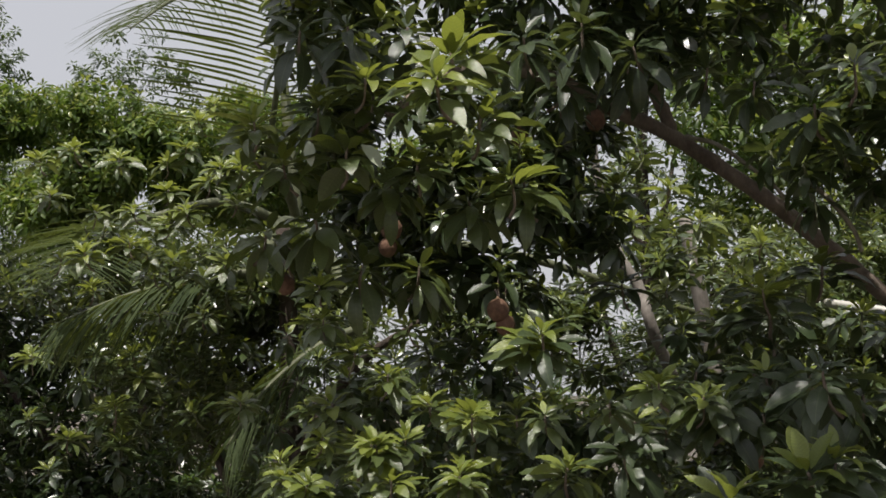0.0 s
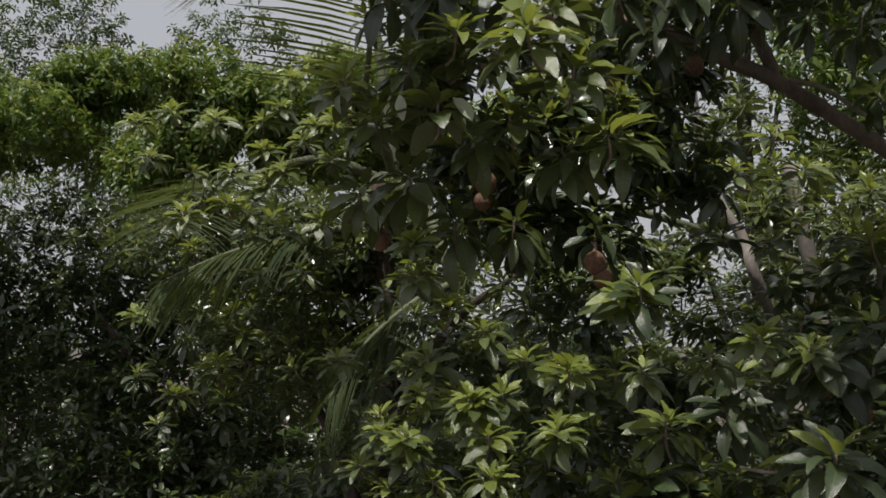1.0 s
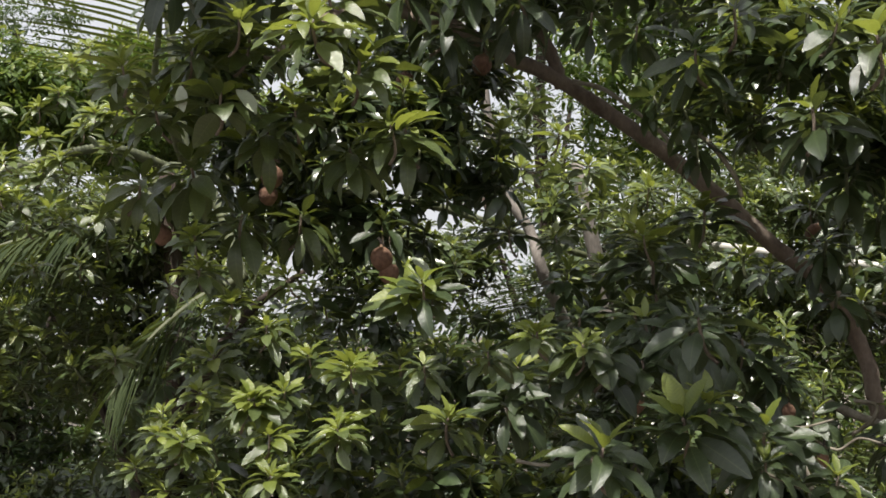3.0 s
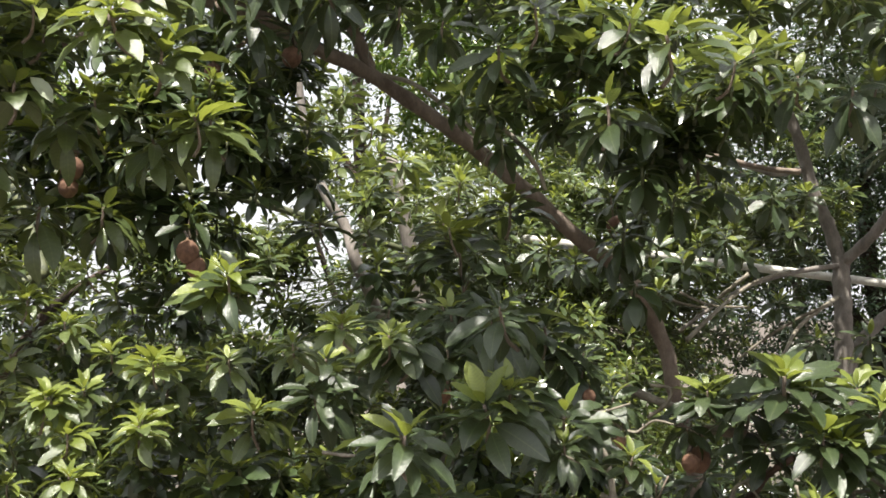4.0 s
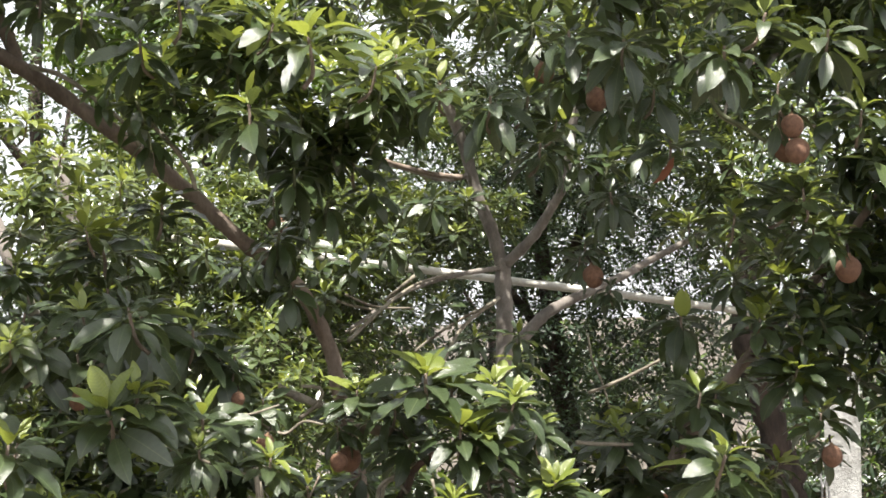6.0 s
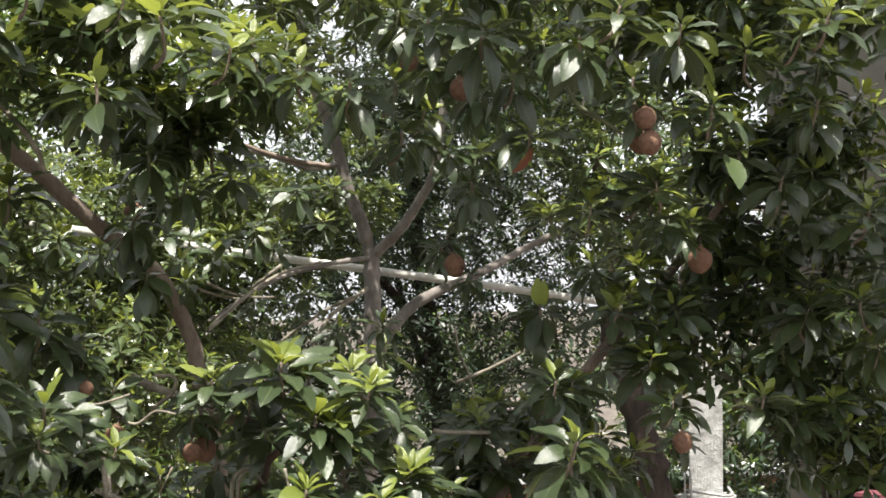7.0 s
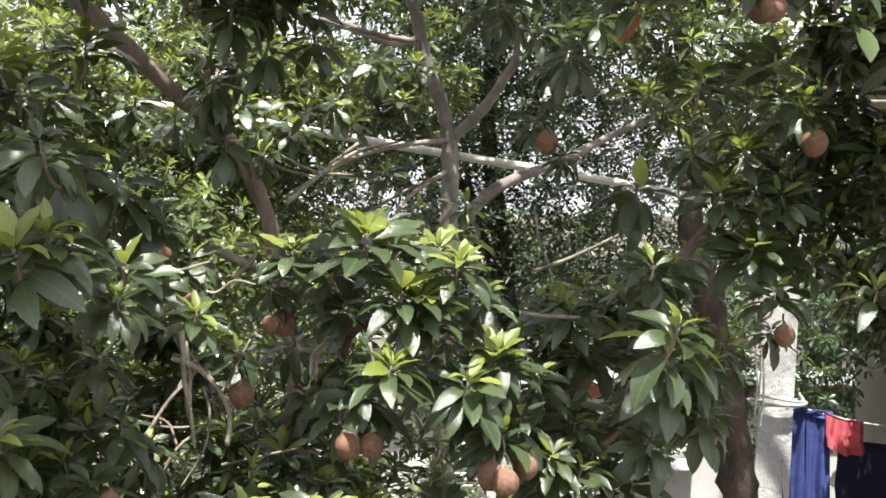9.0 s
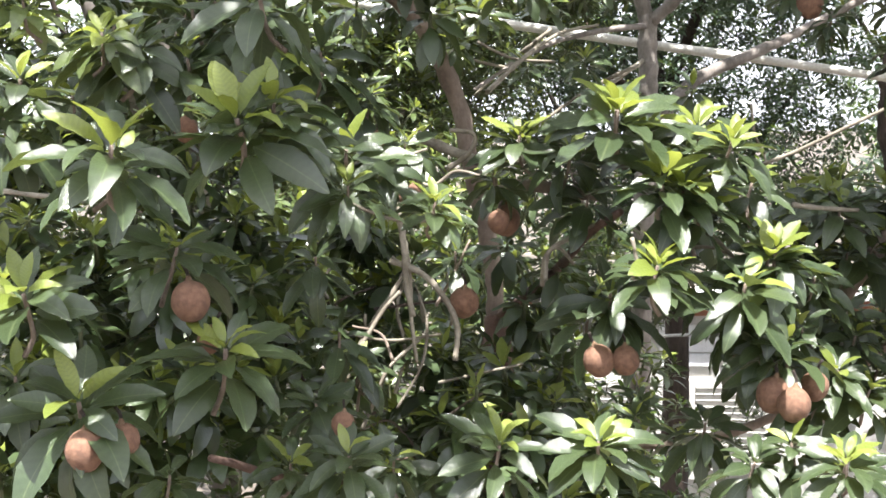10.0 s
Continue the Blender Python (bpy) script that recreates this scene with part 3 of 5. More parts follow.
stem("limb", sapodilla, BARK, [(0.70, 3.6, 4.9), (1.1, 3.3, 4.85), (1.6, 3.0, 4.7), (2.2, 2.7, 4.5), (3.0, 2.5, 4.3)], 0.02, 0.01)
stem("limb", sapodilla, BARK, [(2.3, 2.8, 2.7), (2.7, 2.8, 3.1), (3.0, 2.6, 3.5), (3.2, 2.4, 3.9)], 0.022, 0.01)
# three limbs added out of sight to carry the shading foliage overhead
stem("limb", sapodilla, BARK, [(0.70, 3.6, 4.9), (0.62, 3.0, 4.98), (0.6, 2.3, 4.95), (0.5, 1.65, 5.0)], 0.018, 0.008)
stem("limb", sapodilla, BARK, [(0.70, 3.6, 4.9), (0.1, 3.0, 5.0), (-0.62, 2.45, 4.95)], 0.016, 0.008)
stem("limb", sapodilla, BARK, [(1.1, 3.3, 4.85), (1.7, 2.6, 4.95), (2.08, 2.15, 4.95), (2.9, 1.75, 5.0)], 0.018, 0.008)
crown(sapodilla, "dense glossy dark green foliage with paler tips", [
    ((0.9, 3.05, 2.2), (1.0, 0.55, 0.6), 190, 0.10),
    ((0.5, 2.9, 2.75), (0.5, 0.3, 0.3), 90, 0.10),
    ((0.95, 3.4, 2.75), (0.5, 0.2, 0.3), 90, 0.10),
    ((1.6, 3.2, 2.2), (0.5, 0.45, 0.5), 100, 0.10),
    ((1.5, 3.45, 4.65), (1.4, 0.45, 0.35), 150, 0.11),
    ((1.3, 2.95, 4.0), (0.5, 0.3, 0.25), 70, 0.105),
    ((0.42, 3.4, 4.7), (0.68, 0.5, 0.38), 130, 0.11),
    ((0.05, 3.3, 3.85), (0.45, 0.3, 0.25), 100, 0.10),
    ((-0.1, 3.5, 3.1), (0.5, 0.35, 0.4), 90, 0.09),
    ((0.7, 3.4, 3.3), (0.4, 0.3, 0.3), 50, 0.09),
], [LEAF, YOUNG, GREEN_TWIG], 3, HIGH_WHORLS, 28)
crown(sapodilla, "glossy dark green foliage of the outer boughs, with unseen shading foliage added above", [
    ((2.6, 2.7, 4.35), (0.9, 0.4, 0.3), 90, 0.11),
    ((3.1, 2.35, 4.1), (0.34, 0.4, 0.5), 100, 0.105),
    ((3.25, 2.4, 3.5), (0.3, 0.4, 0.45), 90, 0.10),
    ((3.0, 2.65, 3.3), (0.35, 0.35, 0.3), 45, 0.10),
    ((2.6, 2.95, 2.75), (0.35, 0.3, 0.3), 55, 0.10),
    ((3.34, 2.37, 2.95), (0.3, 0.3, 0.22), 70, 0.09),
    ((-0.36, 3.15, 4.35), (0.2, 0.3, 0.35), 60, 0.105),
    ((0.2, 4.1, 4.35), (0.5, 0.4, 0.4), 100, 0.10),
    # last three masses: added above the view to shade the whorls below
    ((-0.6, 2.45, 4.95), (0.27, 0.4, 0.25), 52, 0.13),
    ((0.62, 2.35, 4.95), (0.35, 0.4, 0.25), 34, 0.13),
    ((0.5, 1.65, 5.0), (0.42, 0.4, 0.25), 34, 0.13),
], [LEAF, YOUNG, GREEN_TWIG], 4, HIGH_WHORLS, 28)
# foliage added above the view, there only to cast shade
crown(sapodilla, "unseen foliage added overhead to shade the boughs below", [
    ((2.08, 2.15, 4.95), (0.42, 0.45, 0.25), 85, 0.13),
    ((2.9, 1.75, 5.0), (0.4, 0.45, 0.25), 28, 0.13),
], [LEAF, YOUNG, GREEN_TWIG], 5, HIGH_WHORLS, 28)

# ---- the sapodilla tree further left ----
left_tree = thing("sapodilla_tree", "bushy sapodilla tree with small whorls of sunlit leaves", "tree", (0, 0, 0), "sapodilla trees")
stem("trunk", left_tree, TRUNK_BARK, [(-0.7, 4.6, GROUND), (-0.72, 4.62, 1.0), (-0.8, 4.6, 2.2), (-0.75, 4.5, 3.2), (-0.8, 4.5, 4.0)], 0.09, 0.03)
for a, b in (((-0.8, 4.6, 2.4), (-1.3, 4.95, 3.3)), ((-0.75, 4.5, 3.0), (-0.2, 4.2, 3.6))):
    mid = [(a[i] + b[i]) / 2 + (0, -0.08, 0.1)[i] for i in range(3)]
    stem("limb", left_tree, TRUNK_BARK, [a, mid, b], 0.03, 0.01)
# crown in the leaf copy lightened for sun
crown(left_tree, "dense foliage of small glossy whorls", [
    ((-0.35, 4.7, 2.5), (0.8, 0.5, 0.9), 300, 0.095),
    ((-1.2, 5.3, 2.3), (0.8, 0.35, 0.5), 800, 0.09),
    ((0.3, 5.0, 3.1), (0.45, 0.3, 0.25), 150, 0.095),
    ((0.3, 4.6, 2.6), (0.7, 0.5, 0.9), 300, 0.095),
    ((0.12, 5.2, 3.66), (0.45, 0.3, 0.22), 210, 0.09),
    ((-0.95, 5.0, 3.5), (0.95, 0.3, 0.55), 260, 0.09),
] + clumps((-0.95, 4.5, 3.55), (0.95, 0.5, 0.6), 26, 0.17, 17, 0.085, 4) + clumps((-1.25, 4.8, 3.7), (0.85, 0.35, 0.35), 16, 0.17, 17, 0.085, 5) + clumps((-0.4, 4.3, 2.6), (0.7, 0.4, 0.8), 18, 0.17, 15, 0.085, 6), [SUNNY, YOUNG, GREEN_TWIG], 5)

# ---- the sapodilla tree behind the limb ----
middle_tree = thing("sapodilla_tree", "sunlit sapodilla tree standing behind the leaning limb", "tree", (0, 0, 0), "sapodilla trees")
stem("trunk", middle_tree, GREY_BARK, [(1.3, 5.7, GROUND), (1.3, 5.7, 1.5), (1.2, 5.6, 3.0), (1.0, 5.6, 4.2)], 0.09, 0.03)
stem("limb", middle_tree, GREY_BARK, [(1.15, 5.55, 2.9), (0.76, 4.75, 3.53), (0.69, 4.80, 3.77), (0.61, 4.85, 3.92), (0.54, 4.90, 4.13), (0.5, 4.95, 4.5)], 0.026, 0.018)
# the sun on this tree is partly in its lighter leaf colour
crown(middle_tree, "yellow-green foliage with sunlight put into its tone", [
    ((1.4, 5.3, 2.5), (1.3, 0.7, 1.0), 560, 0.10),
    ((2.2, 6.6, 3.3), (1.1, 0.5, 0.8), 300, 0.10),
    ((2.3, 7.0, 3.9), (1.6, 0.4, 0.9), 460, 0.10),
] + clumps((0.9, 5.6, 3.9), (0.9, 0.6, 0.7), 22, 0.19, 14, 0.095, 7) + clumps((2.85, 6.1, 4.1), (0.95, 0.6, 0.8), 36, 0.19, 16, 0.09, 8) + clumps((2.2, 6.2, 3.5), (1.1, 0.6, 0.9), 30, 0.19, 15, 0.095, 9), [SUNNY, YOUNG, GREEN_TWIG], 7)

# ---- the grey forked tree ----
forked = thing("sapodilla_tree", "sapodilla tree with a smooth grey forked trunk", "tree", (0, 0, 0), "sapodilla trees")
stem("trunk", forked, GREY_BARK, [(2.70, 4.5, GROUND), (2.72, 4.45, 1.5), (2.74, 4.42, 2.8), (2.76, 4.42, 3.25), (2.78, 4.45, 3.44), (2.78, 4.45, 3.60)], 0.043, 0.035, "smooth grey trunk")
stem("limb", forked, GREY_BARK, [(2.78, 4.45, 3.56), (2.74, 4.46, 3.72), (2.68, 4.47, 3.88), (2.62, 4.47, 4.11), (2.5, 4.45, 4.4), (2.4, 4.4, 4.8)], 0.031, 0.022)
stem("limb", forked, GREY_BARK, [(2.79, 4.44, 3.57), (2.87, 4.33, 3.68), (2.93, 4.26, 3.80), (2.97, 4.19, 3.93), (3.0, 4.1, 4.3)], 0.025, 0.017)
stem("limb", forked, GREY_BARK, [(2.75, 4.45, 2.95), (2.82, 4.45, 3.17), (2.95, 4.45, 3.31), (3.07, 4.45, 3.38), (3.25, 4.42, 3.45), (3.42, 4.40, 3.52), (3.54, 4.38, 3.58), (3.8, 4.32, 3.70)], 0.032, 0.014)
stem("twig", forked, GREY_BARK, [(2.76, 4.44, 3.555), (2.55, 4.38, 3.53), (2.31, 4.30, 3.48), (2.12, 4.20, 3.41), (1.90, 4.10, 3.30)], 0.012, 0.006)
stem("twig", forked, GREY_BARK, [(2.62, 4.46, 3.97), (2.45, 4.36, 3.94), (2.31, 4.30, 3.96), (2.08, 4.20, 3.99)], 0.013, 0.007)
stem("twig", forked, TWIG, [(2.74, 4.42, 3.42), (2.5, 4.3, 3.3), (2.3, 4.1, 3.15)], 0.01, 0.006)
crown(forked, "dark glossy foliage over a forked trunk", [
    ((2.9, 4.2, 4.7), (1.0, 0.5, 0.4), 170, 0.105),
    ((4.05, 4.2, 3.9), (0.5, 0.5, 0.5), 190, 0.10),
    ((2.2, 4.2, 2.35), (0.42, 0.4, 0.7), 190, 0.10),
], [LEAF, YOUNG, GREEN_TWIG], 9)
# near shoots on the low boughs, first branch
shoots(sapodilla, LOW_BOUGH, (
    (0.43, 2.13, 2.94, 0.115, 3), (0.49, 2.12, 2.79, 0.136, 1), (0.57, 2.28, 3.11, 0.115, 1), (0.62, 2.47, 3.29, 0.118, 2),
    (0.64, 2.24, 2.98, 0.114, 1), (0.69, 2.14, 2.84, 0.123, 0), (0.73, 2.18, 3.16, 0.150, 0), (0.79, 2.22, 3.19, 0.119, 3),
    (0.81, 2.49, 3.33, 0.143, 4), (0.84, 3.02, 3.55, 0.156, 3), (0.88, 2.38, 3.13, 0.093, 1), (0.94, 2.36, 3.06, 0.093, 1),
    (0.98, 2.50, 3.11, 0.143, 2), (1.03, 3.18, 3.68, 0.147, 3), (1.06, 2.53, 3.09, 0.096, 2), (1.11, 2.41, 3.02, 0.097, 0),
    (1.18, 2.31, 2.60, 0.127, 1), (1.33, 2.23, 2.61, 0.121, 0),
))
# near shoots on the low boughs, second branch
shoots(sapodilla, LOW_BOUGH, (
    (1.49, 2.87, 3.13, 0.121, 3), (1.55, 2.40, 2.88, 0.127, 3), (1.56, 2.76, 3.10, 0.129, 1), (1.57, 2.58, 3.17, 0.183, 3),
    (1.57, 2.61, 2.80, 0.151, 4), (1.59, 2.74, 3.00, 0.122, 2), (1.62, 2.49, 3.04, 0.152, 0), (1.67, 2.49, 3.02, 0.133, 3),
    (1.67, 2.64, 3.13, 0.141, 0), (1.71, 2.49, 2.98, 0.129, 1), (1.75, 2.40, 2.83, 0.148, 1), (1.76, 2.46, 3.11, 0.115, 3),
    (1.76, 2.55, 2.52, 0.122, 4), (1.78, 2.29, 2.54, 0.105, 2), (1.79, 2.62, 3.14, 0.122, 3), (1.80, 2.71, 2.84, 0.120, 4),
    (1.84, 2.45, 2.87, 0.151, 2), (1.88, 2.56, 3.02, 0.122, 1),
))
# near shoots on the low boughs, third branch
shoots(sapodilla, LOW_BOUGH, (
    (1.97, 2.68, 2.62, 0.116, 4), (2.03, 2.54, 2.81, 0.120, 2), (2.04, 2.53, 2.56, 0.129, 4), (2.04, 2.67, 2.65, 0.124, 2),
    (2.09, 2.44, 2.58, 0.120, 1), (2.21, 2.55, 2.59, 0.133, 1), (2.21, 2.69, 2.68, 0.129, 3), (2.24, 2.71, 2.95, 0.129, 1),
    (2.26, 2.31, 2.87, 0.158, 2), (2.27, 2.39, 2.65, 0.121, 4), (2.27, 2.48, 2.53, 0.133, 2), (2.36, 2.74, 2.84, 0.123, 2),
    (2.38, 2.95, 2.76, 0.111, 1), (2.40, 2.48, 3.08, 0.124, 1), (2.50, 2.24, 3.60, 0.147, 3), (2.57, 2.48, 3.28, 0.120, 3),
    (2.70, 2.49, 3.13, 0.151, 0),
))
# shoots of the middle boughs, first branch
shoots(sapodilla, INNER, (
    (0.05, 3.07, 3.18, 0.115, 0), (0.16, 2.88, 3.27, 0.123, 3), (0.22, 2.53, 3.45, 0.116, 3), (0.41, 2.26, 2.81, 0.090, 1),
    (0.45, 2.74, 3.25, 0.124, 0), (0.49, 3.47, 3.66, 0.120, 3), (0.55, 2.93, 3.23, 0.111, 3), (0.58, 2.57, 3.30, 0.090, 1),
    (0.63, 2.35, 2.61, 0.098, 4), (0.73, 2.55, 3.36, 0.111, 0), (0.77, 2.90, 3.40, 0.111, 0), (0.79, 2.29, 3.36, 0.132, 4),
    (0.82, 3.13, 3.62, 0.127, 3), (0.84, 2.41, 2.59, 0.092, 0),
))
# shoots of the middle boughs, second branch
shoots(sapodilla, INNER, (
    (0.96, 2.66, 2.91, 0.102, 4), (1.02, 2.72, 2.75, 0.106, 4), (1.04, 2.46, 2.56, 0.102, 2), (1.09, 2.42, 3.82, 0.139, 1),
    (1.11, 2.89, 2.66, 0.103, 2), (1.16, 2.45, 4.03, 0.115, 1), (1.23, 2.39, 3.98, 0.162, 3), (1.39, 2.39, 3.92, 0.122, 0),
    (1.54, 2.88, 3.14, 0.093, 3), (1.57, 3.05, 3.82, 0.159, 3), (1.72, 2.07, 2.57, 0.097, 3), (2.15, 2.55, 2.68, 0.104, 0),
    (2.27, 2.88, 2.95, 0.092, 3), (2.28, 2.73, 2.84, 0.104, 1),
))
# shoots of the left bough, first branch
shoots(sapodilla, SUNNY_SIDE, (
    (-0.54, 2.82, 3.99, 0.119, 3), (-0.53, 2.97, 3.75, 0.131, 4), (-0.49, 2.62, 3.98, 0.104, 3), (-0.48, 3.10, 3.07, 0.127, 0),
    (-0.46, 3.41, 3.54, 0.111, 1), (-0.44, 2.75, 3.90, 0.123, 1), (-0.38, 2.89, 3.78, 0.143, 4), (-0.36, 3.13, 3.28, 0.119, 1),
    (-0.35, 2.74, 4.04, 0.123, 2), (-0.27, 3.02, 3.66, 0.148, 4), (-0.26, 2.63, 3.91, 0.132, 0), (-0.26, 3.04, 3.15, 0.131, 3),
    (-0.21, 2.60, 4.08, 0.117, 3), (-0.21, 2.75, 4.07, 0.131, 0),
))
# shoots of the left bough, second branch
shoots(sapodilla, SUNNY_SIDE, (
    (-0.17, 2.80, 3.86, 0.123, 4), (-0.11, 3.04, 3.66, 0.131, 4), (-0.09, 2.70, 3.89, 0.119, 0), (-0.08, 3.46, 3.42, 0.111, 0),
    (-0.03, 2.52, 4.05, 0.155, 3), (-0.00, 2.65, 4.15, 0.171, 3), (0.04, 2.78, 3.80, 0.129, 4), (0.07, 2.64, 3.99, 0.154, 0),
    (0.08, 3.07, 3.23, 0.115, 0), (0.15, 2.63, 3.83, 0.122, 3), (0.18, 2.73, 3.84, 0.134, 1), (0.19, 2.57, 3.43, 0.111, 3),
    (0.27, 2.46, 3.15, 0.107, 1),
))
# shoots of the right bough, first branch
shoots(sapodilla, INNER, (
    (2.11, 2.00, 3.92, 0.141, 4), (2.13, 2.11, 2.96, 0.165, 1), (2.23, 2.39, 3.77, 0.127, 3), (2.25, 2.76, 2.98, 0.105, 3),
    (2.28, 2.39, 3.09, 0.135, 2), (2.37, 2.32, 3.56, 0.119, 0), (2.43, 2.66, 3.30, 0.148, 4), (2.44, 2.13, 3.61, 0.123, 3),
    (2.53, 2.01, 3.79, 0.123, 1), (2.53, 2.20, 3.52, 0.111, 1), (2.65, 2.00, 3.94, 0.127, 1), (2.71, 1.78, 3.99, 0.139, 3),
    (2.74, 1.90, 3.96, 0.127, 0), (2.76, 2.11, 3.03, 0.123, 3), (2.76, 2.53, 3.13, 0.162, 3), (2.80, 2.19, 3.71, 0.119, 3),
    (2.81, 2.05, 3.62, 0.131, 4), (2.86, 1.96, 3.81, 0.140, 4),
))
# shoots of the right bough, second branch
shoots(sapodilla, INNER, (
    (2.96, 1.77, 4.03, 0.131, 1), (3.00, 1.77, 3.93, 0.131, 0), (3.00, 2.16, 3.26, 0.131, 4), (3.02, 1.99, 3.28, 0.127, 0),
    (3.04, 1.96, 3.52, 0.135, 1), (3.11, 1.76, 4.00, 0.127, 0),
    (3.11, 1.88, 3.43, 0.135, 1), (3.11, 1.89, 3.26, 0.135, 4), (3.12, 2.02, 3.16, 0.122, 4), (3.14, 1.82, 3.58, 0.135, 0),
    (3.15, 1.99, 3.38, 0.131, 0), (3.16, 1.81, 3.36, 0.119, 2), (3.17, 1.72, 3.85, 0.110, 2), (3.20, 1.75, 3.44, 0.119, 2),
    (3.22, 1.90, 3.27, 0.131, 1),
))
# shoots of the high bough, first branch
shoots(sapodilla, INNER, (
    (-0.41, 2.77, 4.26, 0.143, 4), (-0.27, 2.70, 4.24, 0.139, 4), (-0.12, 2.71, 4.24, 0.139, 4), (0.18, 2.74, 4.22, 0.139, 4),
    (0.29, 2.95, 4.17, 0.131, 4), (0.29, 3.23, 4.17, 0.140, 4), (0.34, 2.91, 4.31, 0.148, 4), (0.48, 2.92, 4.25, 0.148, 4),
    (0.48, 3.10, 4.24, 0.135, 4), (0.70, 3.08, 4.23, 0.135, 4), (0.77, 2.78, 4.11, 0.123, 4), (0.89, 2.67, 4.02, 0.134, 4),
    (0.98, 2.63, 4.11, 0.134, 0),
))
# shoots of the high bough, second branch
shoots(sapodilla, INNER, (
    (1.49, 2.50, 3.98, 0.119, 0), (1.64, 2.57, 3.93, 0.123, 2), (1.76, 2.52, 3.89, 0.139, 4), (1.88, 2.31, 4.02, 0.127, 2),
    (2.00, 2.25, 3.99, 0.134, 4), (2.03, 2.74, 3.81, 0.135, 4), (2.13, 2.31, 3.90, 0.123, 4), (2.21, 1.97, 4.00, 0.129, 0),
    (2.21, 2.66, 3.66, 0.127, 4), (2.39, 1.96, 3.97, 0.134, 4), (2.47, 3.59, 4.14, 0.177, 3), (2.62, 3.65, 4.06, 0.158, 3),
))
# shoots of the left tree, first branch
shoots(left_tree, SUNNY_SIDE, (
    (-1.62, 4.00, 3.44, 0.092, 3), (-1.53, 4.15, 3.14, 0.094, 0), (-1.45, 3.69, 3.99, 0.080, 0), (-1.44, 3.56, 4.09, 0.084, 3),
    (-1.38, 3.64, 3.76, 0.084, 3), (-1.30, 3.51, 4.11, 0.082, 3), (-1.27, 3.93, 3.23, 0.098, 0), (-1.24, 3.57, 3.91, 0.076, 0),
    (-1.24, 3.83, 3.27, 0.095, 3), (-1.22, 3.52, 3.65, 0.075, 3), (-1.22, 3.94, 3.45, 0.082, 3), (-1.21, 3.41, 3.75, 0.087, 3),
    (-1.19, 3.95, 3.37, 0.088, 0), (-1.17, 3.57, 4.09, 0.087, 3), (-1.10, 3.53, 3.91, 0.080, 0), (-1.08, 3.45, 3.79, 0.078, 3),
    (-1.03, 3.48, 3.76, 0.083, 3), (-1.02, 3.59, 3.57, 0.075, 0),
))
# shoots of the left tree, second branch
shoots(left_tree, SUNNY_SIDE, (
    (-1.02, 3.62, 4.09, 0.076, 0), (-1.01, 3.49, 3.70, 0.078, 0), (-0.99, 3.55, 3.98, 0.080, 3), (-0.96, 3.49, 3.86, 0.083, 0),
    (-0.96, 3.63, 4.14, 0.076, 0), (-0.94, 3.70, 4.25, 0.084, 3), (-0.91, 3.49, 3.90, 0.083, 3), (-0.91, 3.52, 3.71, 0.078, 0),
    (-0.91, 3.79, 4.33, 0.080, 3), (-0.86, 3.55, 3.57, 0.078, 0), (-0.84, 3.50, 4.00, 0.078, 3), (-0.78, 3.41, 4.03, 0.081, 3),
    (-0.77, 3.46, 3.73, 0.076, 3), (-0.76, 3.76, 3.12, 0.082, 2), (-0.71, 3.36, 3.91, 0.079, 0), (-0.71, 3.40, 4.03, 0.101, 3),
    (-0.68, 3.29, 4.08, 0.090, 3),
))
# shoots under the left bough, first branch
shoots(sapodilla, SUNNY_SIDE, (
    (-0.55, 2.81, 3.29, 0.068, 0), (-0.45, 2.62, 3.04, 0.064, 0), (-0.39, 2.59, 3.12, 0.069, 3), (-0.37, 2.58, 2.99, 0.069, 0),
    (-0.33, 2.69, 3.58, 0.086, 0), (-0.32, 2.52, 3.11, 0.074, 0), (-0.32, 2.55, 3.08, 0.074, 3), (-0.32, 2.70, 3.50, 0.072, 1),
    (-0.31, 2.66, 3.21, 0.070, 3), (-0.29, 2.53, 2.92, 0.074, 3), (-0.26, 2.55, 3.01, 0.074, 0), (-0.23, 2.63, 3.42, 0.084, 3),
    (-0.17, 2.50, 3.20, 0.079, 0), (-0.17, 2.63, 3.17, 0.075, 3), (-0.16, 2.50, 3.20, 0.078, 3),
))
# shoots under the left bough, second branch
shoots(sapodilla, SUNNY_SIDE, (
    (-0.15, 2.64, 3.36, 0.084, 1), (-0.12, 2.47, 3.12, 0.084, 3), (-0.11, 2.41, 3.04, 0.076, 3), (-0.11, 2.72, 3.48, 0.078, 2),
    (-0.10, 2.57, 3.21, 0.081, 1), (-0.05, 2.65, 3.29, 0.084, 0), (0.04, 2.35, 3.14, 0.079, 1), (0.04, 2.40, 3.15, 0.082, 3),
    (0.06, 2.44, 3.27, 0.082, 3), (0.06, 2.57, 3.27, 0.080, 0), (0.22, 2.36, 3.27, 0.079, 2), (0.24, 2.57, 3.42, 0.067, 3),
    (0.26, 4.39, 3.92, 0.092, 1), (0.35, 2.27, 3.30, 0.077, 2), (0.35, 4.46, 4.13, 0.094, 0),
))
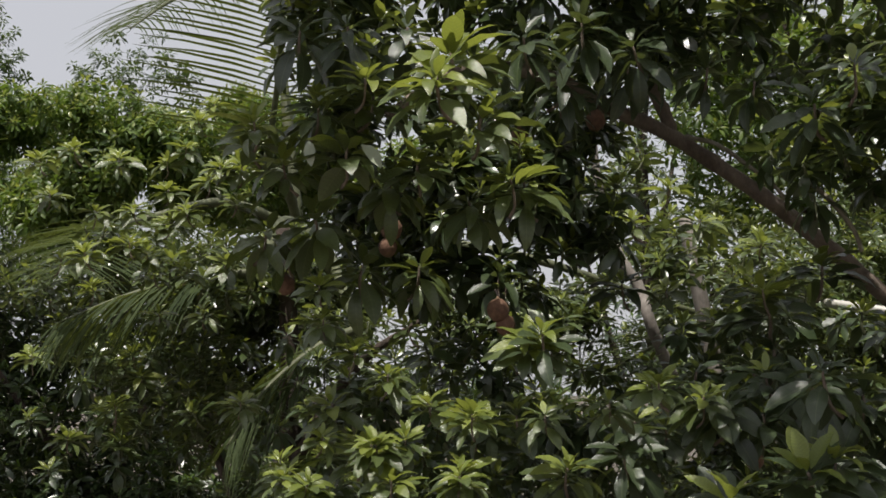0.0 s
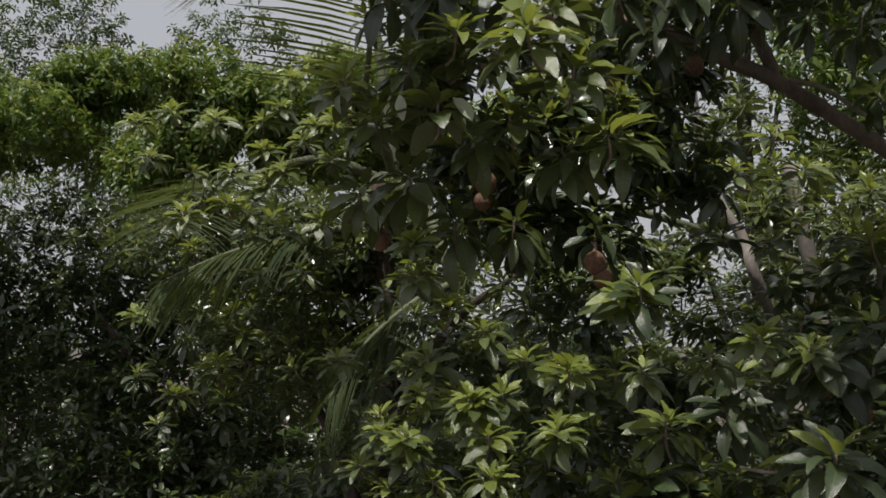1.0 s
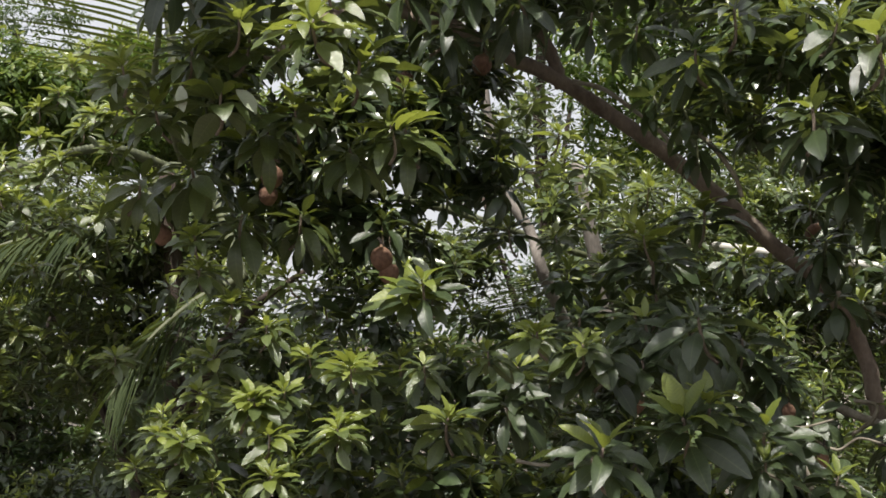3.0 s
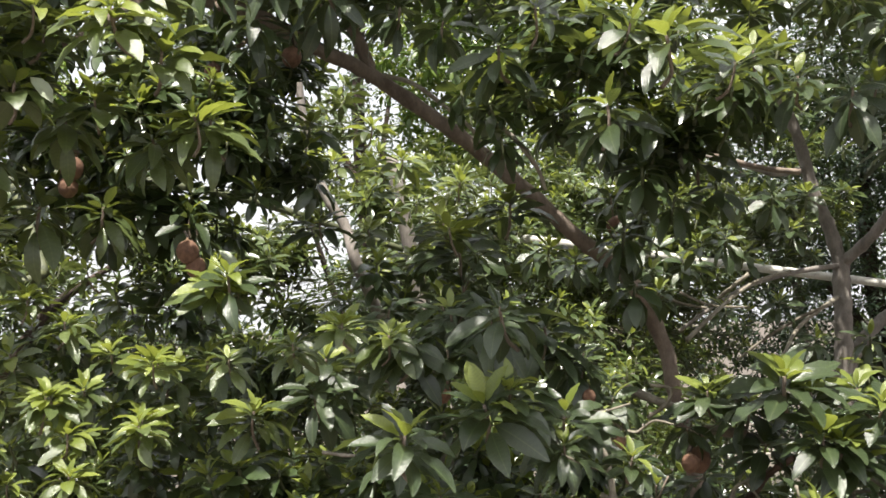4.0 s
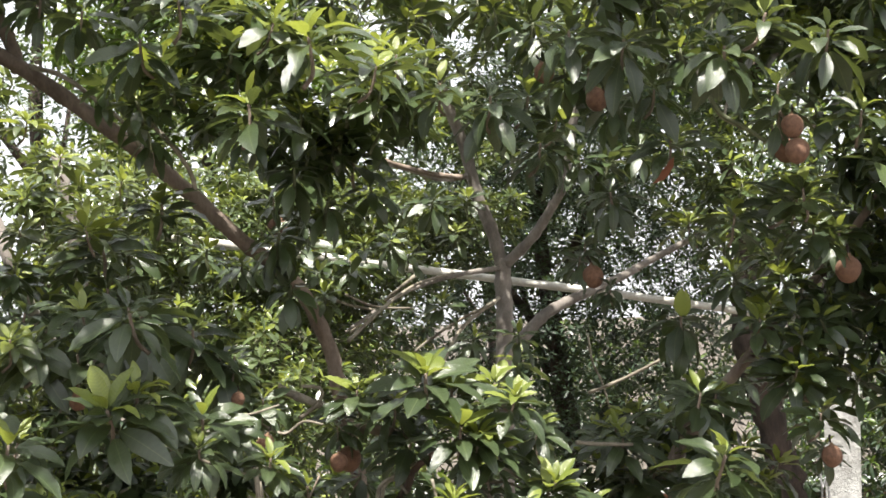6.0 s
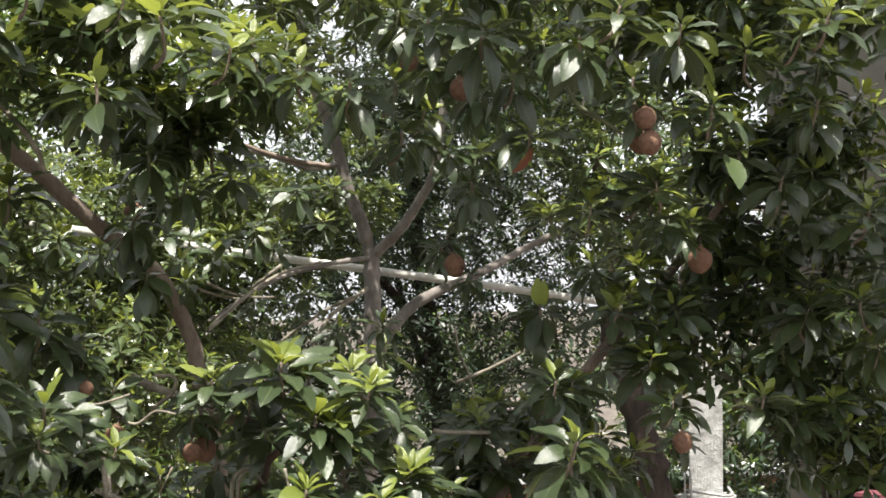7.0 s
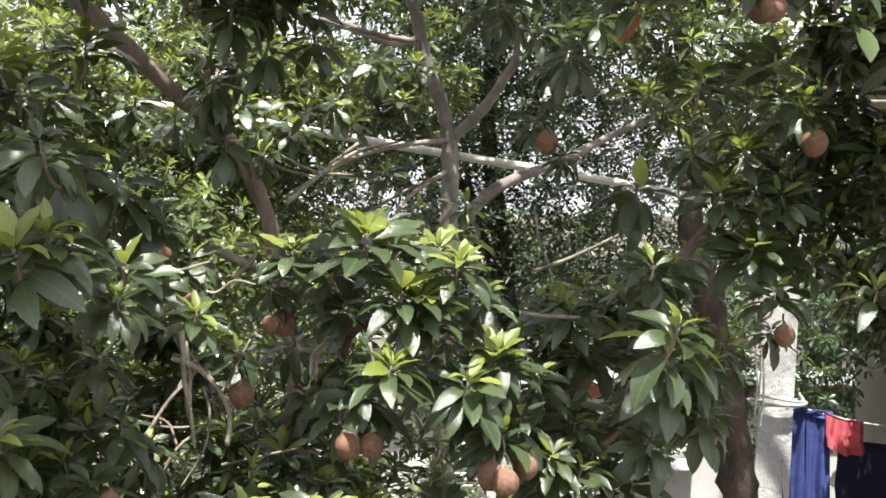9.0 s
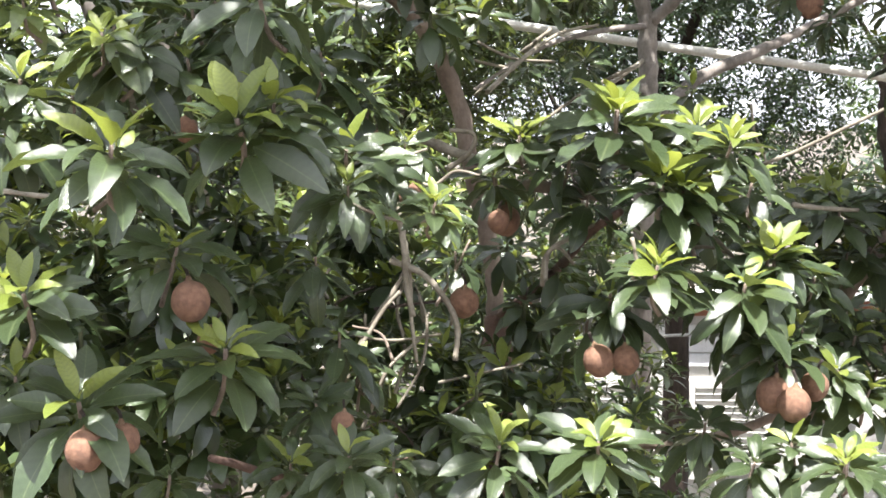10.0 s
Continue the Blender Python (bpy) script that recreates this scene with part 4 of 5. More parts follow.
# shoots under the left bough, third branch
shoots(sapodilla, SUNNY_SIDE, (
    (0.45, 2.26, 3.34, 0.083, 0), (0.47, 2.55, 3.34, 0.067, 3), (0.51, 4.30, 3.73, 0.100, 3), (0.53, 4.47, 4.02, 0.104, 3),
    (0.57, 2.44, 3.31, 0.089, 1), (0.62, 4.47, 4.00, 0.115, 3), (0.72, 4.19, 3.70, 0.098, 0), (0.76, 2.70, 3.57, 0.099, 3),
    (0.77, 4.43, 4.13, 0.125, 3), (0.87, 4.08, 3.59, 0.105, 1), (0.89, 4.44, 4.00, 0.125, 3), (1.03, 4.24, 3.71, 0.110, 3),
    (1.07, 4.04, 3.52, 0.095, 2), (1.08, 4.22, 3.88, 0.100, 3),
))
# shoots by the pole, first branch
shoots(forked, PLAIN, (
    (0.97, 3.40, 3.57, 0.122, 3), (1.22, 3.46, 3.57, 0.108, 3), (1.37, 3.21, 3.57, 0.119, 2), (1.40, 4.34, 3.62, 0.106, 2),
    (1.47, 3.28, 3.66, 0.105, 4), (1.50, 4.11, 3.57, 0.113, 2), (1.66, 4.17, 3.59, 0.132, 1), (1.66, 4.17, 3.60, 0.104, 1),
    (1.74, 3.87, 3.43, 0.108, 1), (1.80, 4.12, 3.52, 0.115, 2), (1.81, 4.33, 3.66, 0.139, 3), (1.90, 4.31, 3.62, 0.139, 2),
    (1.95, 4.00, 3.62, 0.113, 3), (1.96, 4.17, 3.56, 0.106, 1), (2.01, 4.27, 3.57, 0.127, 1), (2.04, 3.98, 3.37, 0.102, 0),
    (2.19, 4.13, 3.59, 0.106, 3),
))
# shoots by the pole, second branch
shoots(forked, PLAIN, (
    (2.23, 3.54, 2.77, 0.126, 1), (2.27, 3.37, 3.26, 0.103, 2), (2.27, 3.55, 3.02, 0.126, 1), (2.29, 3.77, 3.25, 0.099, 2),
    (2.29, 4.29, 3.83, 0.111, 3), (2.31, 4.09, 3.39, 0.106, 1), (2.34, 3.52, 3.17, 0.126, 2), (2.36, 3.49, 2.88, 0.137, 2),
    (2.41, 4.02, 3.81, 0.106, 0), (2.45, 4.23, 3.69, 0.111, 3), (2.94, 2.64, 3.27, 0.104, 2), (3.07, 2.38, 3.42, 0.111, 0),
    (3.09, 2.62, 3.63, 0.107, 1), (3.18, 3.34, 3.09, 0.113, 2), (3.28, 3.27, 3.35, 0.124, 3), (3.38, 3.19, 3.36, 0.102, 3),
))

# ---- twigs ----
stem("twig", sapodilla, TWIG, [(1.13, 2.78, 3.05), (1.16, 2.76, 3.00), (1.17, 2.75, 2.93), (1.17, 2.74, 2.85), (1.18, 2.73, 2.78)], 0.008, 0.006, steps=6, rough=0.12)
stem("twig", sapodilla, TWIG, [(1.16, 2.81, 2.89), (1.22, 2.78, 2.86), (1.26, 2.76, 2.81), (1.28, 2.74, 2.75), (1.27, 2.73, 2.68)], 0.007, 0.006, steps=6, rough=0.12)
stem("twig", sapodilla, TWIG, [(1.34, 3.13, 3.15), (1.42, 3.10, 3.11), (1.51, 3.06, 3.08), (1.62, 3.01, 3.10), (1.68, 2.98, 3.13)], 0.013, 0.01, steps=6, rough=0.12)
stem("twig", sapodilla, BARK, [(1.52, 3.05, 3.01), (1.54, 2.95, 3.03), (1.59, 2.84, 3.02), (1.61, 2.73, 3.01)], 0.016, 0.012, steps=6, rough=0.12)
stem("twig", sapodilla, TWIG, [(1.04, 3.00, 2.58), (1.12, 2.99, 2.65), (1.18, 2.99, 2.74), (1.22, 2.99, 2.79), (1.26, 2.98, 2.86)], 0.006, 0.005, steps=6, rough=0.12)
stem("twig", sapodilla, TWIG, [(1.24, 3.04, 2.55), (1.27, 3.05, 2.65), (1.26, 3.07, 2.75), (1.29, 3.07, 2.83)], 0.005, 0.004, steps=6, rough=0.12)
stem("twig", sapodilla, TWIG, [(1.13, 2.95, 2.50), (1.17, 2.96, 2.57), (1.20, 2.96, 2.63), (1.27, 2.95, 2.69)], 0.005, 0.004, steps=6, rough=0.12)
stem("twig", sapodilla, TWIG, [(1.35, 2.96, 3.07), (1.40, 2.94, 3.11), (1.41, 2.94, 3.15), (1.36, 2.96, 3.16)], 0.006, 0.005, steps=6, rough=0.12)
stem("twig", sapodilla, TWIG, [(1.58, 2.95, 2.79), (1.59, 2.95, 2.86), (1.62, 2.94, 2.88), (1.65, 2.92, 2.84)], 0.006, 0.004, steps=6, rough=0.12)
stem("twig", sapodilla, TWIG, [(0.94, 2.46, 3.05), (1.00, 2.45, 3.02), (1.06, 2.42, 3.00), (1.13, 2.40, 3.00)], 0.003, 0.003, steps=6, rough=0.12)
stem("twig", sapodilla, TWIG, [(1.08, 2.90, 3.08), (1.14, 2.88, 3.10), (1.19, 2.86, 3.10), (1.26, 2.84, 3.12)], 0.004, 0.003, steps=6, rough=0.12)
stem("twig", sapodilla, TWIG, [(1.21, 2.91, 3.08), (1.28, 2.88, 3.04), (1.33, 2.86, 3.07), (1.38, 2.84, 3.06)], 0.004, 0.003, steps=6, rough=0.12)
stem("twig", sapodilla, TWIG, [(1.05, 3.03, 2.75), (1.12, 3.00, 2.71), (1.21, 2.97, 2.69), (1.32, 2.94, 2.70)], 0.004, 0.003, steps=6, rough=0.12)
stem("twig", sapodilla, TWIG, [(1.16, 3.00, 2.75), (1.15, 2.99, 2.67), (1.10, 2.98, 2.60), (1.05, 2.99, 2.55)], 0.004, 0.003, steps=6, rough=0.12)
stem("twig", sapodilla, TWIG, [(1.28, 2.97, 2.79), (1.29, 2.95, 2.72), (1.27, 2.94, 2.63), (1.21, 2.94, 2.54)], 0.004, 0.003, steps=6, rough=0.12)
stem("twig", sapodilla, TWIG, [(1.50, 2.77, 2.83), (1.51, 2.77, 2.89), (1.55, 2.75, 2.92), (1.60, 2.73, 2.95)], 0.006, 0.004, steps=6, rough=0.12)
stem("twig", sapodilla, TWIG, [(1.77, 2.74, 2.89), (1.82, 2.70, 2.82), (1.83, 2.68, 2.76)], 0.005, 0.004, steps=6, rough=0.12)
stem("twig", sapodilla, TWIG, [(0.41, 2.34, 3.08), (0.48, 2.34, 3.07), (0.57, 2.33, 3.08)], 0.004, 0.003, steps=6, rough=0.12)
stem("twig", sapodilla, TWIG, [(0.71, 3.57, 4.16), (0.81, 3.56, 4.13), (0.92, 3.56, 4.05), (1.00, 3.56, 3.98), (1.05, 3.57, 3.90)], 0.008, 0.006, steps=6, rough=0.12)
stem("twig", forked, TWIG, [(2.88, 3.93, 3.01), (2.99, 3.85, 3.06), (3.11, 3.76, 3.13), (3.23, 3.65, 3.21)], 0.007, 0.006, steps=6, rough=0.12)
stem("twig", forked, TWIG, [(2.27, 4.26, 3.52), (2.14, 4.32, 3.41), (2.01, 4.37, 3.29)], 0.008, 0.005, steps=6, rough=0.12)
stem("twig", forked, TWIG, [(2.60, 4.21, 3.39), (2.49, 4.26, 3.34), (2.37, 4.33, 3.26), (2.25, 4.37, 3.17)], 0.007, 0.005, steps=6, rough=0.12)
stem("twig", forked, TWIG, [(1.87, 4.31, 3.46), (1.97, 4.27, 3.41), (2.09, 4.23, 3.38)], 0.006, 0.005, steps=6, rough=0.12)
stem("twig", forked, TWIG, [(2.94, 4.01, 3.24), (2.95, 4.00, 3.13), (2.98, 3.98, 3.04), (3.00, 3.95, 2.90)], 0.005, 0.004, steps=6, rough=0.12)
stem("twig", forked, TWIG, [(3.20, 2.66, 3.61), (3.27, 2.59, 3.61), (3.34, 2.52, 3.60)], 0.008, 0.007, steps=6, rough=0.12)
stem("twig", forked, TWIG, [(3.20, 2.66, 3.59), (3.27, 2.59, 3.56), (3.34, 2.52, 3.51)], 0.008, 0.006, steps=6, rough=0.12)
stem("twig", forked, TWIG, [(3.07, 2.65, 3.39), (3.12, 2.61, 3.34), (3.17, 2.57, 3.30), (3.19, 2.54, 3.17)], 0.009, 0.006, steps=6, rough=0.12)
stem("twig", forked, BARK, [(2.39, 4.02, 3.90), (2.27, 4.06, 3.92), (2.15, 4.11, 3.96), (2.05, 4.14, 4.00)], 0.012, 0.008, steps=6, rough=0.12)
stem("twig", sapodilla, GREEN_TWIG, [(2.21, 2.20, 3.89), (2.24, 2.19, 3.82), (2.29, 2.16, 3.78), (2.33, 2.13, 3.74)], 0.006, 0.005, steps=6, rough=0.12)
stem("twig", sapodilla, TWIG, [(2.52, 3.17, 2.70), (2.57, 3.13, 2.76), (2.61, 3.11, 2.81), (2.69, 3.05, 2.85)], 0.01, 0.008, steps=6, rough=0.12)
stem("twig", sapodilla, TWIG, [(1.13, 3.12, 2.75), (1.10, 3.14, 2.80), (1.13, 3.14, 2.86)], 0.004, 0.0025, steps=6, rough=0.12)
stem("twig", sapodilla, BARK, [(1.32, 2.95, 2.50), (1.37, 2.94, 2.53), (1.42, 2.93, 2.56)], 0.004, 0.0025, steps=6, rough=0.12)
stem("twig", sapodilla, TRUNK_BARK, [(1.16, 3.28, 2.72), (1.11, 3.31, 2.83), (1.03, 3.33, 2.90)], 0.004, 0.0025, steps=6, rough=0.12)
stem("twig", sapodilla, TWIG, [(1.38, 3.22, 2.68), (1.37, 3.24, 2.77), (1.32, 3.27, 2.85)], 0.004, 0.0025, steps=6, rough=0.12)
stem("twig", sapodilla, BARK, [(1.32, 2.97, 2.76), (1.36, 2.96, 2.83), (1.40, 2.95, 2.91)], 0.004, 0.0025, steps=6, rough=0.12)
stem("twig", sapodilla, TRUNK_BARK, [(1.20, 3.06, 2.75), (1.30, 3.03, 2.76), (1.40, 2.99, 2.77)], 0.004, 0.0025, steps=6, rough=0.12)
stem("twig", sapodilla, TWIG, [(1.34, 3.02, 2.57), (1.44, 2.99, 2.59), (1.53, 2.95, 2.61)], 0.004, 0.0025, steps=6, rough=0.12)
stem("twig", sapodilla, BARK, [(1.20, 2.93, 2.65), (1.18, 2.95, 2.71), (1.12, 2.97, 2.73)], 0.004, 0.0025, steps=6, rough=0.12)
stem("twig", sapodilla, TRUNK_BARK, [(1.05, 3.08, 2.56), (1.02, 3.11, 2.63), (0.99, 3.13, 2.71)], 0.004, 0.0025, steps=6, rough=0.12)
stem("twig", sapodilla, TWIG, [(1.36, 2.98, 2.71), (1.37, 2.99, 2.77), (1.36, 3.00, 2.83)], 0.004, 0.0025, steps=6, rough=0.12)
stem("twig", sapodilla, BARK, [(1.12, 2.95, 2.54), (1.13, 2.97, 2.62), (1.08, 3.00, 2.68)], 0.004, 0.0025, steps=6, rough=0.12)
stem("twig", sapodilla, TRUNK_BARK, [(1.07, 3.10, 2.71), (1.13, 3.10, 2.77), (1.21, 3.08, 2.80)], 0.004, 0.0025, steps=6, rough=0.12)
stem("twig", sapodilla, TWIG, [(1.16, 3.31, 2.57), (1.09, 3.35, 2.64), (0.99, 3.37, 2.65)], 0.004, 0.0025, steps=6, rough=0.12)
stem("twig", sapodilla, BARK, [(1.32, 3.14, 2.39), (1.27, 3.18, 2.45), (1.20, 3.20, 2.43)], 0.004, 0.0025, steps=6, rough=0.12)

# bare twigs among the leaves
stem("twig", sapodilla, TWIG, [(2.30, 2.35, 3.97), (2.30, 2.30, 3.88), (2.34, 2.30, 3.83), (2.38, 2.25, 3.79), (2.39, 2.20, 3.75)], 0.006, 0.0045, steps=6, rough=0.12)
stem("twig", sapodilla, TWIG, [(2.34, 2.30, 3.83), (2.41, 2.35, 3.92), (2.51, 2.40, 3.98)], 0.004, 0.003, steps=6, rough=0.12)
stem("twig", sapodilla, TWIG, [(3.90, 3.40, 3.70), (4.09, 3.40, 3.69), (4.30, 3.40, 3.70)], 0.007, 0.006, steps=6, rough=0.12)
stem("twig", sapodilla, TWIG, [(3.84, 3.30, 3.66), (4.02, 3.30, 3.62), (4.20, 3.30, 3.56)], 0.006, 0.005, steps=6, rough=0.12)
stem("twig", sapodilla, TWIG, [(3.21, 2.80, 3.40), (3.34, 2.80, 3.33), (3.42, 2.80, 3.24), (3.46, 2.80, 3.14)], 0.006, 0.004, steps=6, rough=0.12)
stem("twig", sapodilla, TWIG, [(1.83, 3.90, 3.44), (1.95, 3.90, 3.39), (2.10, 3.90, 3.38)], 0.005, 0.004, steps=6, rough=0.12)
stem("twig", sapodilla, TWIG, [(1.73, 3.60, 3.27), (1.90, 3.70, 3.38), (2.12, 3.90, 3.47), (2.37, 4.10, 3.52)], 0.008, 0.005, steps=6, rough=0.12)
stem("twig", sapodilla, TWIG, [(0.96, 3.00, 3.90), (1.02, 3.00, 3.84), (1.07, 3.00, 3.77), (1.09, 3.00, 3.71)], 0.007, 0.006, steps=6, rough=0.12)
stem("twig", sapodilla, TWIG, [(1.07, 2.90, 2.64), (1.12, 2.90, 2.70), (1.17, 2.90, 2.77), (1.21, 2.90, 2.81)], 0.005, 0.004, steps=6, rough=0.12)
stem("twig", sapodilla, TWIG, [(1.19, 2.80, 2.93), (1.20, 2.80, 2.85), (1.20, 2.80, 2.77), (1.21, 2.80, 2.67)], 0.005, 0.004, steps=6, rough=0.12)
stem("twig", sapodilla, TWIG, [(1.50, 2.40, 2.95), (1.51, 2.40, 2.90), (1.50, 2.40, 2.87)], 0.004, 0.003, steps=6, rough=0.12)
stem("twig", sapodilla, TWIG, [(1.80, 2.60, 2.93), (1.84, 2.60, 2.90), (1.87, 2.60, 2.87)], 0.005, 0.004, steps=6, rough=0.12)
stem("twig", sapodilla, TWIG, [(1.65, 2.50, 2.91), (1.74, 2.50, 2.91), (1.81, 2.50, 2.88)], 0.004, 0.003, steps=6, rough=0.12)
stem("twig", sapodilla, TWIG, [(2.02, 2.60, 2.98), (2.09, 2.60, 2.97), (2.20, 2.60, 2.96)], 0.006, 0.005, steps=6, rough=0.12)

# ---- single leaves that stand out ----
# the next four have their highlight painted as a pale blade colour
single_leaf(sapodilla, (-0.22, 2.61, 3.93), (0.06, -0.03, -0.05), 0.083, PALE, 0.5, 40, "leaf with its shine painted pale")
single_leaf(sapodilla, (-0.35, 2.61, 3.94), (0.01, -0.04, -0.06), 0.074, PALE, 0.4, 60, "leaf with its shine painted pale")
single_leaf(sapodilla, (-0.48, 2.76, 3.85), (-0.02, -0.05, -0.05), 0.045, PALE, 0.35, 40, "leaf with its shine painted pale")
single_leaf(sapodilla, (0.49, 3.00, 3.24), (0.10, -0.06, -0.02), 0.117, PALE, 0.35, 20, "leaf with its shine painted pale")
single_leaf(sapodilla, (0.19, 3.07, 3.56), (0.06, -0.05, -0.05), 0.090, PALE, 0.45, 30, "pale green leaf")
single_leaf(sapodilla, (0.43, 3.42, 4.23), (-0.02, -0.07, 0.07), 0.101, YOUNG, 0.5, 60, "yellow-green leaf")
single_leaf(sapodilla, (2.24, 2.39, 3.74), (-0.05, -0.01, -0.08), 0.100, RED, 0.35, 50, "withered reddish leaf")
single_leaf(sapodilla, (2.38, 2.57, 3.31), (-0.03, -0.04, 0.06), 0.082, YOUNG, 0.45, 80, "upright yellow-green leaf")
single_leaf(sapodilla, (2.53, 1.97, 3.67), (-0.03, -0.10, -0.07), 0.128, SUNNY, 0.5, 30, "broad olive-green leaf")
single_leaf(sapodilla, (2.22, 2.37, 3.31), (-0.03, -0.04, 0.06), 0.083, YOUNG, 0.45, 80, "upright yellow-green leaf")

# ---- pole laid across the branches ----
v, f = tube([(1.47, 5.48, 3.79), (1.63, 5.39, 3.76), (2.36, 4.93, 3.61), (2.93, 4.71, 3.51), (3.5, 4.4, 3.40), (4.1, 4.05, 3.27)], 0.022, 0.017, 9, 5, 0.03, 0.1, 4)
thing("bamboo_pole", "long pale bamboo pole laid across the branches", "pole", (0, 0, 0), "", "", mesh_of("bamboo_pole", v, f, [BAMBOO]))

# ---- the dark trunk beside the post ----
old_tree = thing("tree", "old tree with a dark bent rough-barked trunk", "tree", (-0.08, 0.08, 0))
stem("trunk", old_tree, TRUNK_BARK, [(5.40, 5.35, GROUND), (5.42, 5.35, 0.6), (5.40, 5.38, 1.5), (5.34, 5.42, 2.1), (5.28, 5.50, 2.6), (5.20, 5.60, 3.1), (5.26, 5.66, 3.46), (5.3, 5.7, 3.8), (5.3, 5.9, 4.6)], 0.13, 0.045, "dark rough bark", 13, 9, 0.13, 0.3)
# limb added out of view to hold the leaves that dapple the white wall
stem("limb", old_tree, TRUNK_BARK, [(5.3, 5.9, 4.6), (5.6, 4.9, 5.4), (5.9, 3.6, 6.0), (6.2, 2.5, 6.3)], 0.06, 0.02)
stem("limb", old_tree, TRUNK_BARK, [(5.28, 5.52, 2.5), (5.38, 5.5, 2.9), (5.6, 5.4, 3.4), (5.8, 5.3, 4.2)], 0.05, 0.025)
stem("limb", old_tree, TRUNK_BARK, [(5.3, 5.9, 4.6), (5.1, 5.2, 5.0), (4.95, 4.5, 5.15)], 0.04, 0.015)
stem("limb", old_tree, TRUNK_BARK, [(5.3, 5.9, 4.6), (5.0, 6.1, 5.6), (4.6, 6.4, 6.4)], 0.05, 0.015)
FINE_WHORLS = [rosette_arrays(rng, 12, (0.5,), 0.8, 0.2) for _ in range(3)]
crown(old_tree, "small-leaved dark canopy with gaps, and an unseen mass added to dapple the wall", [
    ((4.8, 5.7, 4.9), (0.95, 0.8, 0.6), 440, 0.11),
    ((5.0, 5.9, 3.2), (1.0, 0.6, 0.6), 120, 0.07),
    # unseen leaf mass added to throw dappled shade on the white wall
    ((6.15, 2.45, 6.4), (0.8, 0.5, 0.5), 170, 0.14),
    ((4.6, 6.4, 6.5), (1.9, 1.1, 0.5), 420, 0.15),
    ((4.7, 4.5, 5.15), (0.7, 0.6, 0.4), 300, 0.12),
], [FINE, MANGO], 13, FINE_WHORLS, 80)

# ---- far trees ----
FAR_WHORLS = [rosette_arrays(rng, 12, LOW, 1.2, y) for y in (0.0, 0.1, 0.3, 0.5)]


def far_tree(label, base, top, blobs, mats, whorls, seed, bark=TRUNK_BARK, r=0.12):
    t = thing("tree", label, "tree")
    x, y = base
    stem("trunk", t, bark, [(x, y, GROUND), (x + 0.1, y, top * 0.4), (x - 0.05, y + 0.1, top * 0.8), (x, y, top)], r, r * 0.3)
    for k in range(4):
        a = seed + k * 1.7
        stem("limb", t, bark, [(x + 0.05, y, top * (0.4 + 0.1 * k)), (x + 0.6 * math.cos(a), y + 0.4 * math.sin(a), top * (0.55 + 0.1 * k)), (x + 1.2 * math.cos(a), y + 0.7 * math.sin(a), top * (0.7 + 0.1 * k))], r * 0.4, r * 0.12)
    crown(t, "", blobs, mats, seed, whorls, 60)
    return t


far_tree("broad mango-like tree with bright green young leaves", (-3.0, 8.8), 4.6, clumps((-2.7, 7.9, 5.0), (1.9, 1.4, 0.62), 32, 0.34, 130, 0.085, 1) + clumps((-1.0, 8.4, 4.88), (1.3, 1.2, 0.8), 18, 0.34, 110, 0.085, 2) + clumps((-4.9, 8.2, 5.15), (1.5, 1.4, 0.36), 24, 0.32, 120, 0.085, 3) + [((-2.8, 9.4, 2.9), (2.8, 0.8, 1.5), 800, 0.13), ((-4.6, 9.6, 4.6), (1.3, 0.3, 0.55), 900, 0.06)], [MANGO, YOUNG], FAR_WHORLS, 21)
far_tree("distant grey-green tree against the sky", (-4.6, 13.5), 7.0, [((-4.6, 13.5, 7.0), (0.9, 0.7, 0.8), 260, 0.11), ((-7.0, 13.5, 7.3), (1.0, 0.7, 1.2), 620, 0.10), ((-4.8, 13.5, 5.2), (2.2, 0.9, 1.2), 500, 0.13)], [FINE, MANGO], FINE_WHORLS, 22)
far_tree("tall small-leaved tree with sky showing through", (1.4, 10.5), 6.5, [((1.2, 10.5, 6.2), (2.0, 1.0, 1.8), 900, 0.10), ((0.6, 10.0, 3.0), (2.4, 1.0, 1.3), 420, 0.12)], [FINE, MANGO], FINE_WHORLS, 23)
far_tree("feathery light green tree behind the limb", (3.0, 9.0), 6.2, [((3.0, 9.0, 5.6), (1.2, 0.9, 1.2), 500, 0.13), ((2.9, 8.8, 3.2), (1.5, 0.9, 1.2), 450, 0.13), ((2.05, 8.8, 5.5), (0.8, 0.7, 0.9), 480, 0.12)], [MANGO, YOUNG], FAR_WHORLS, 24)
far_tree("dark small-leaved tree with glints of sky", (5.2, 8.2), 5.0, [((5.2, 8.0, 3.7), (1.7, 0.8, 1.8), 4300, 0.078), ((5.4, 8.4, 5.6), (1.9, 0.9, 0.9), 1300, 0.09)], [FINE, FINE], FINE_WHORLS, 25)
far_tree("shaded tree beside the house", (8.2, 8.2), 5.4, [((7.6, 7.6, 4.6), (1.7, 0.9, 1.2), 500, 0.12), ((7.0, 7.0, 2.0), (0.9, 0.6, 0.9), 260, 0.10), ((8.9, 9.0, 3.0), (1.4, 0.9, 1.3), 350, 0.12)], [FINE, MANGO], FAR_WHORLS, 26)
far_tree("distant tree behind the house", (9.0, 17.0), 6.0, [((9.0, 17.0, 5.5), (3.5, 1.4, 1.8), 700, 0.2), ((4.0, 17.0, 4.5), (3.0, 1.2, 2.2), 600, 0.2)], [FINE, MANGO], FAR_WHORLS, 27)


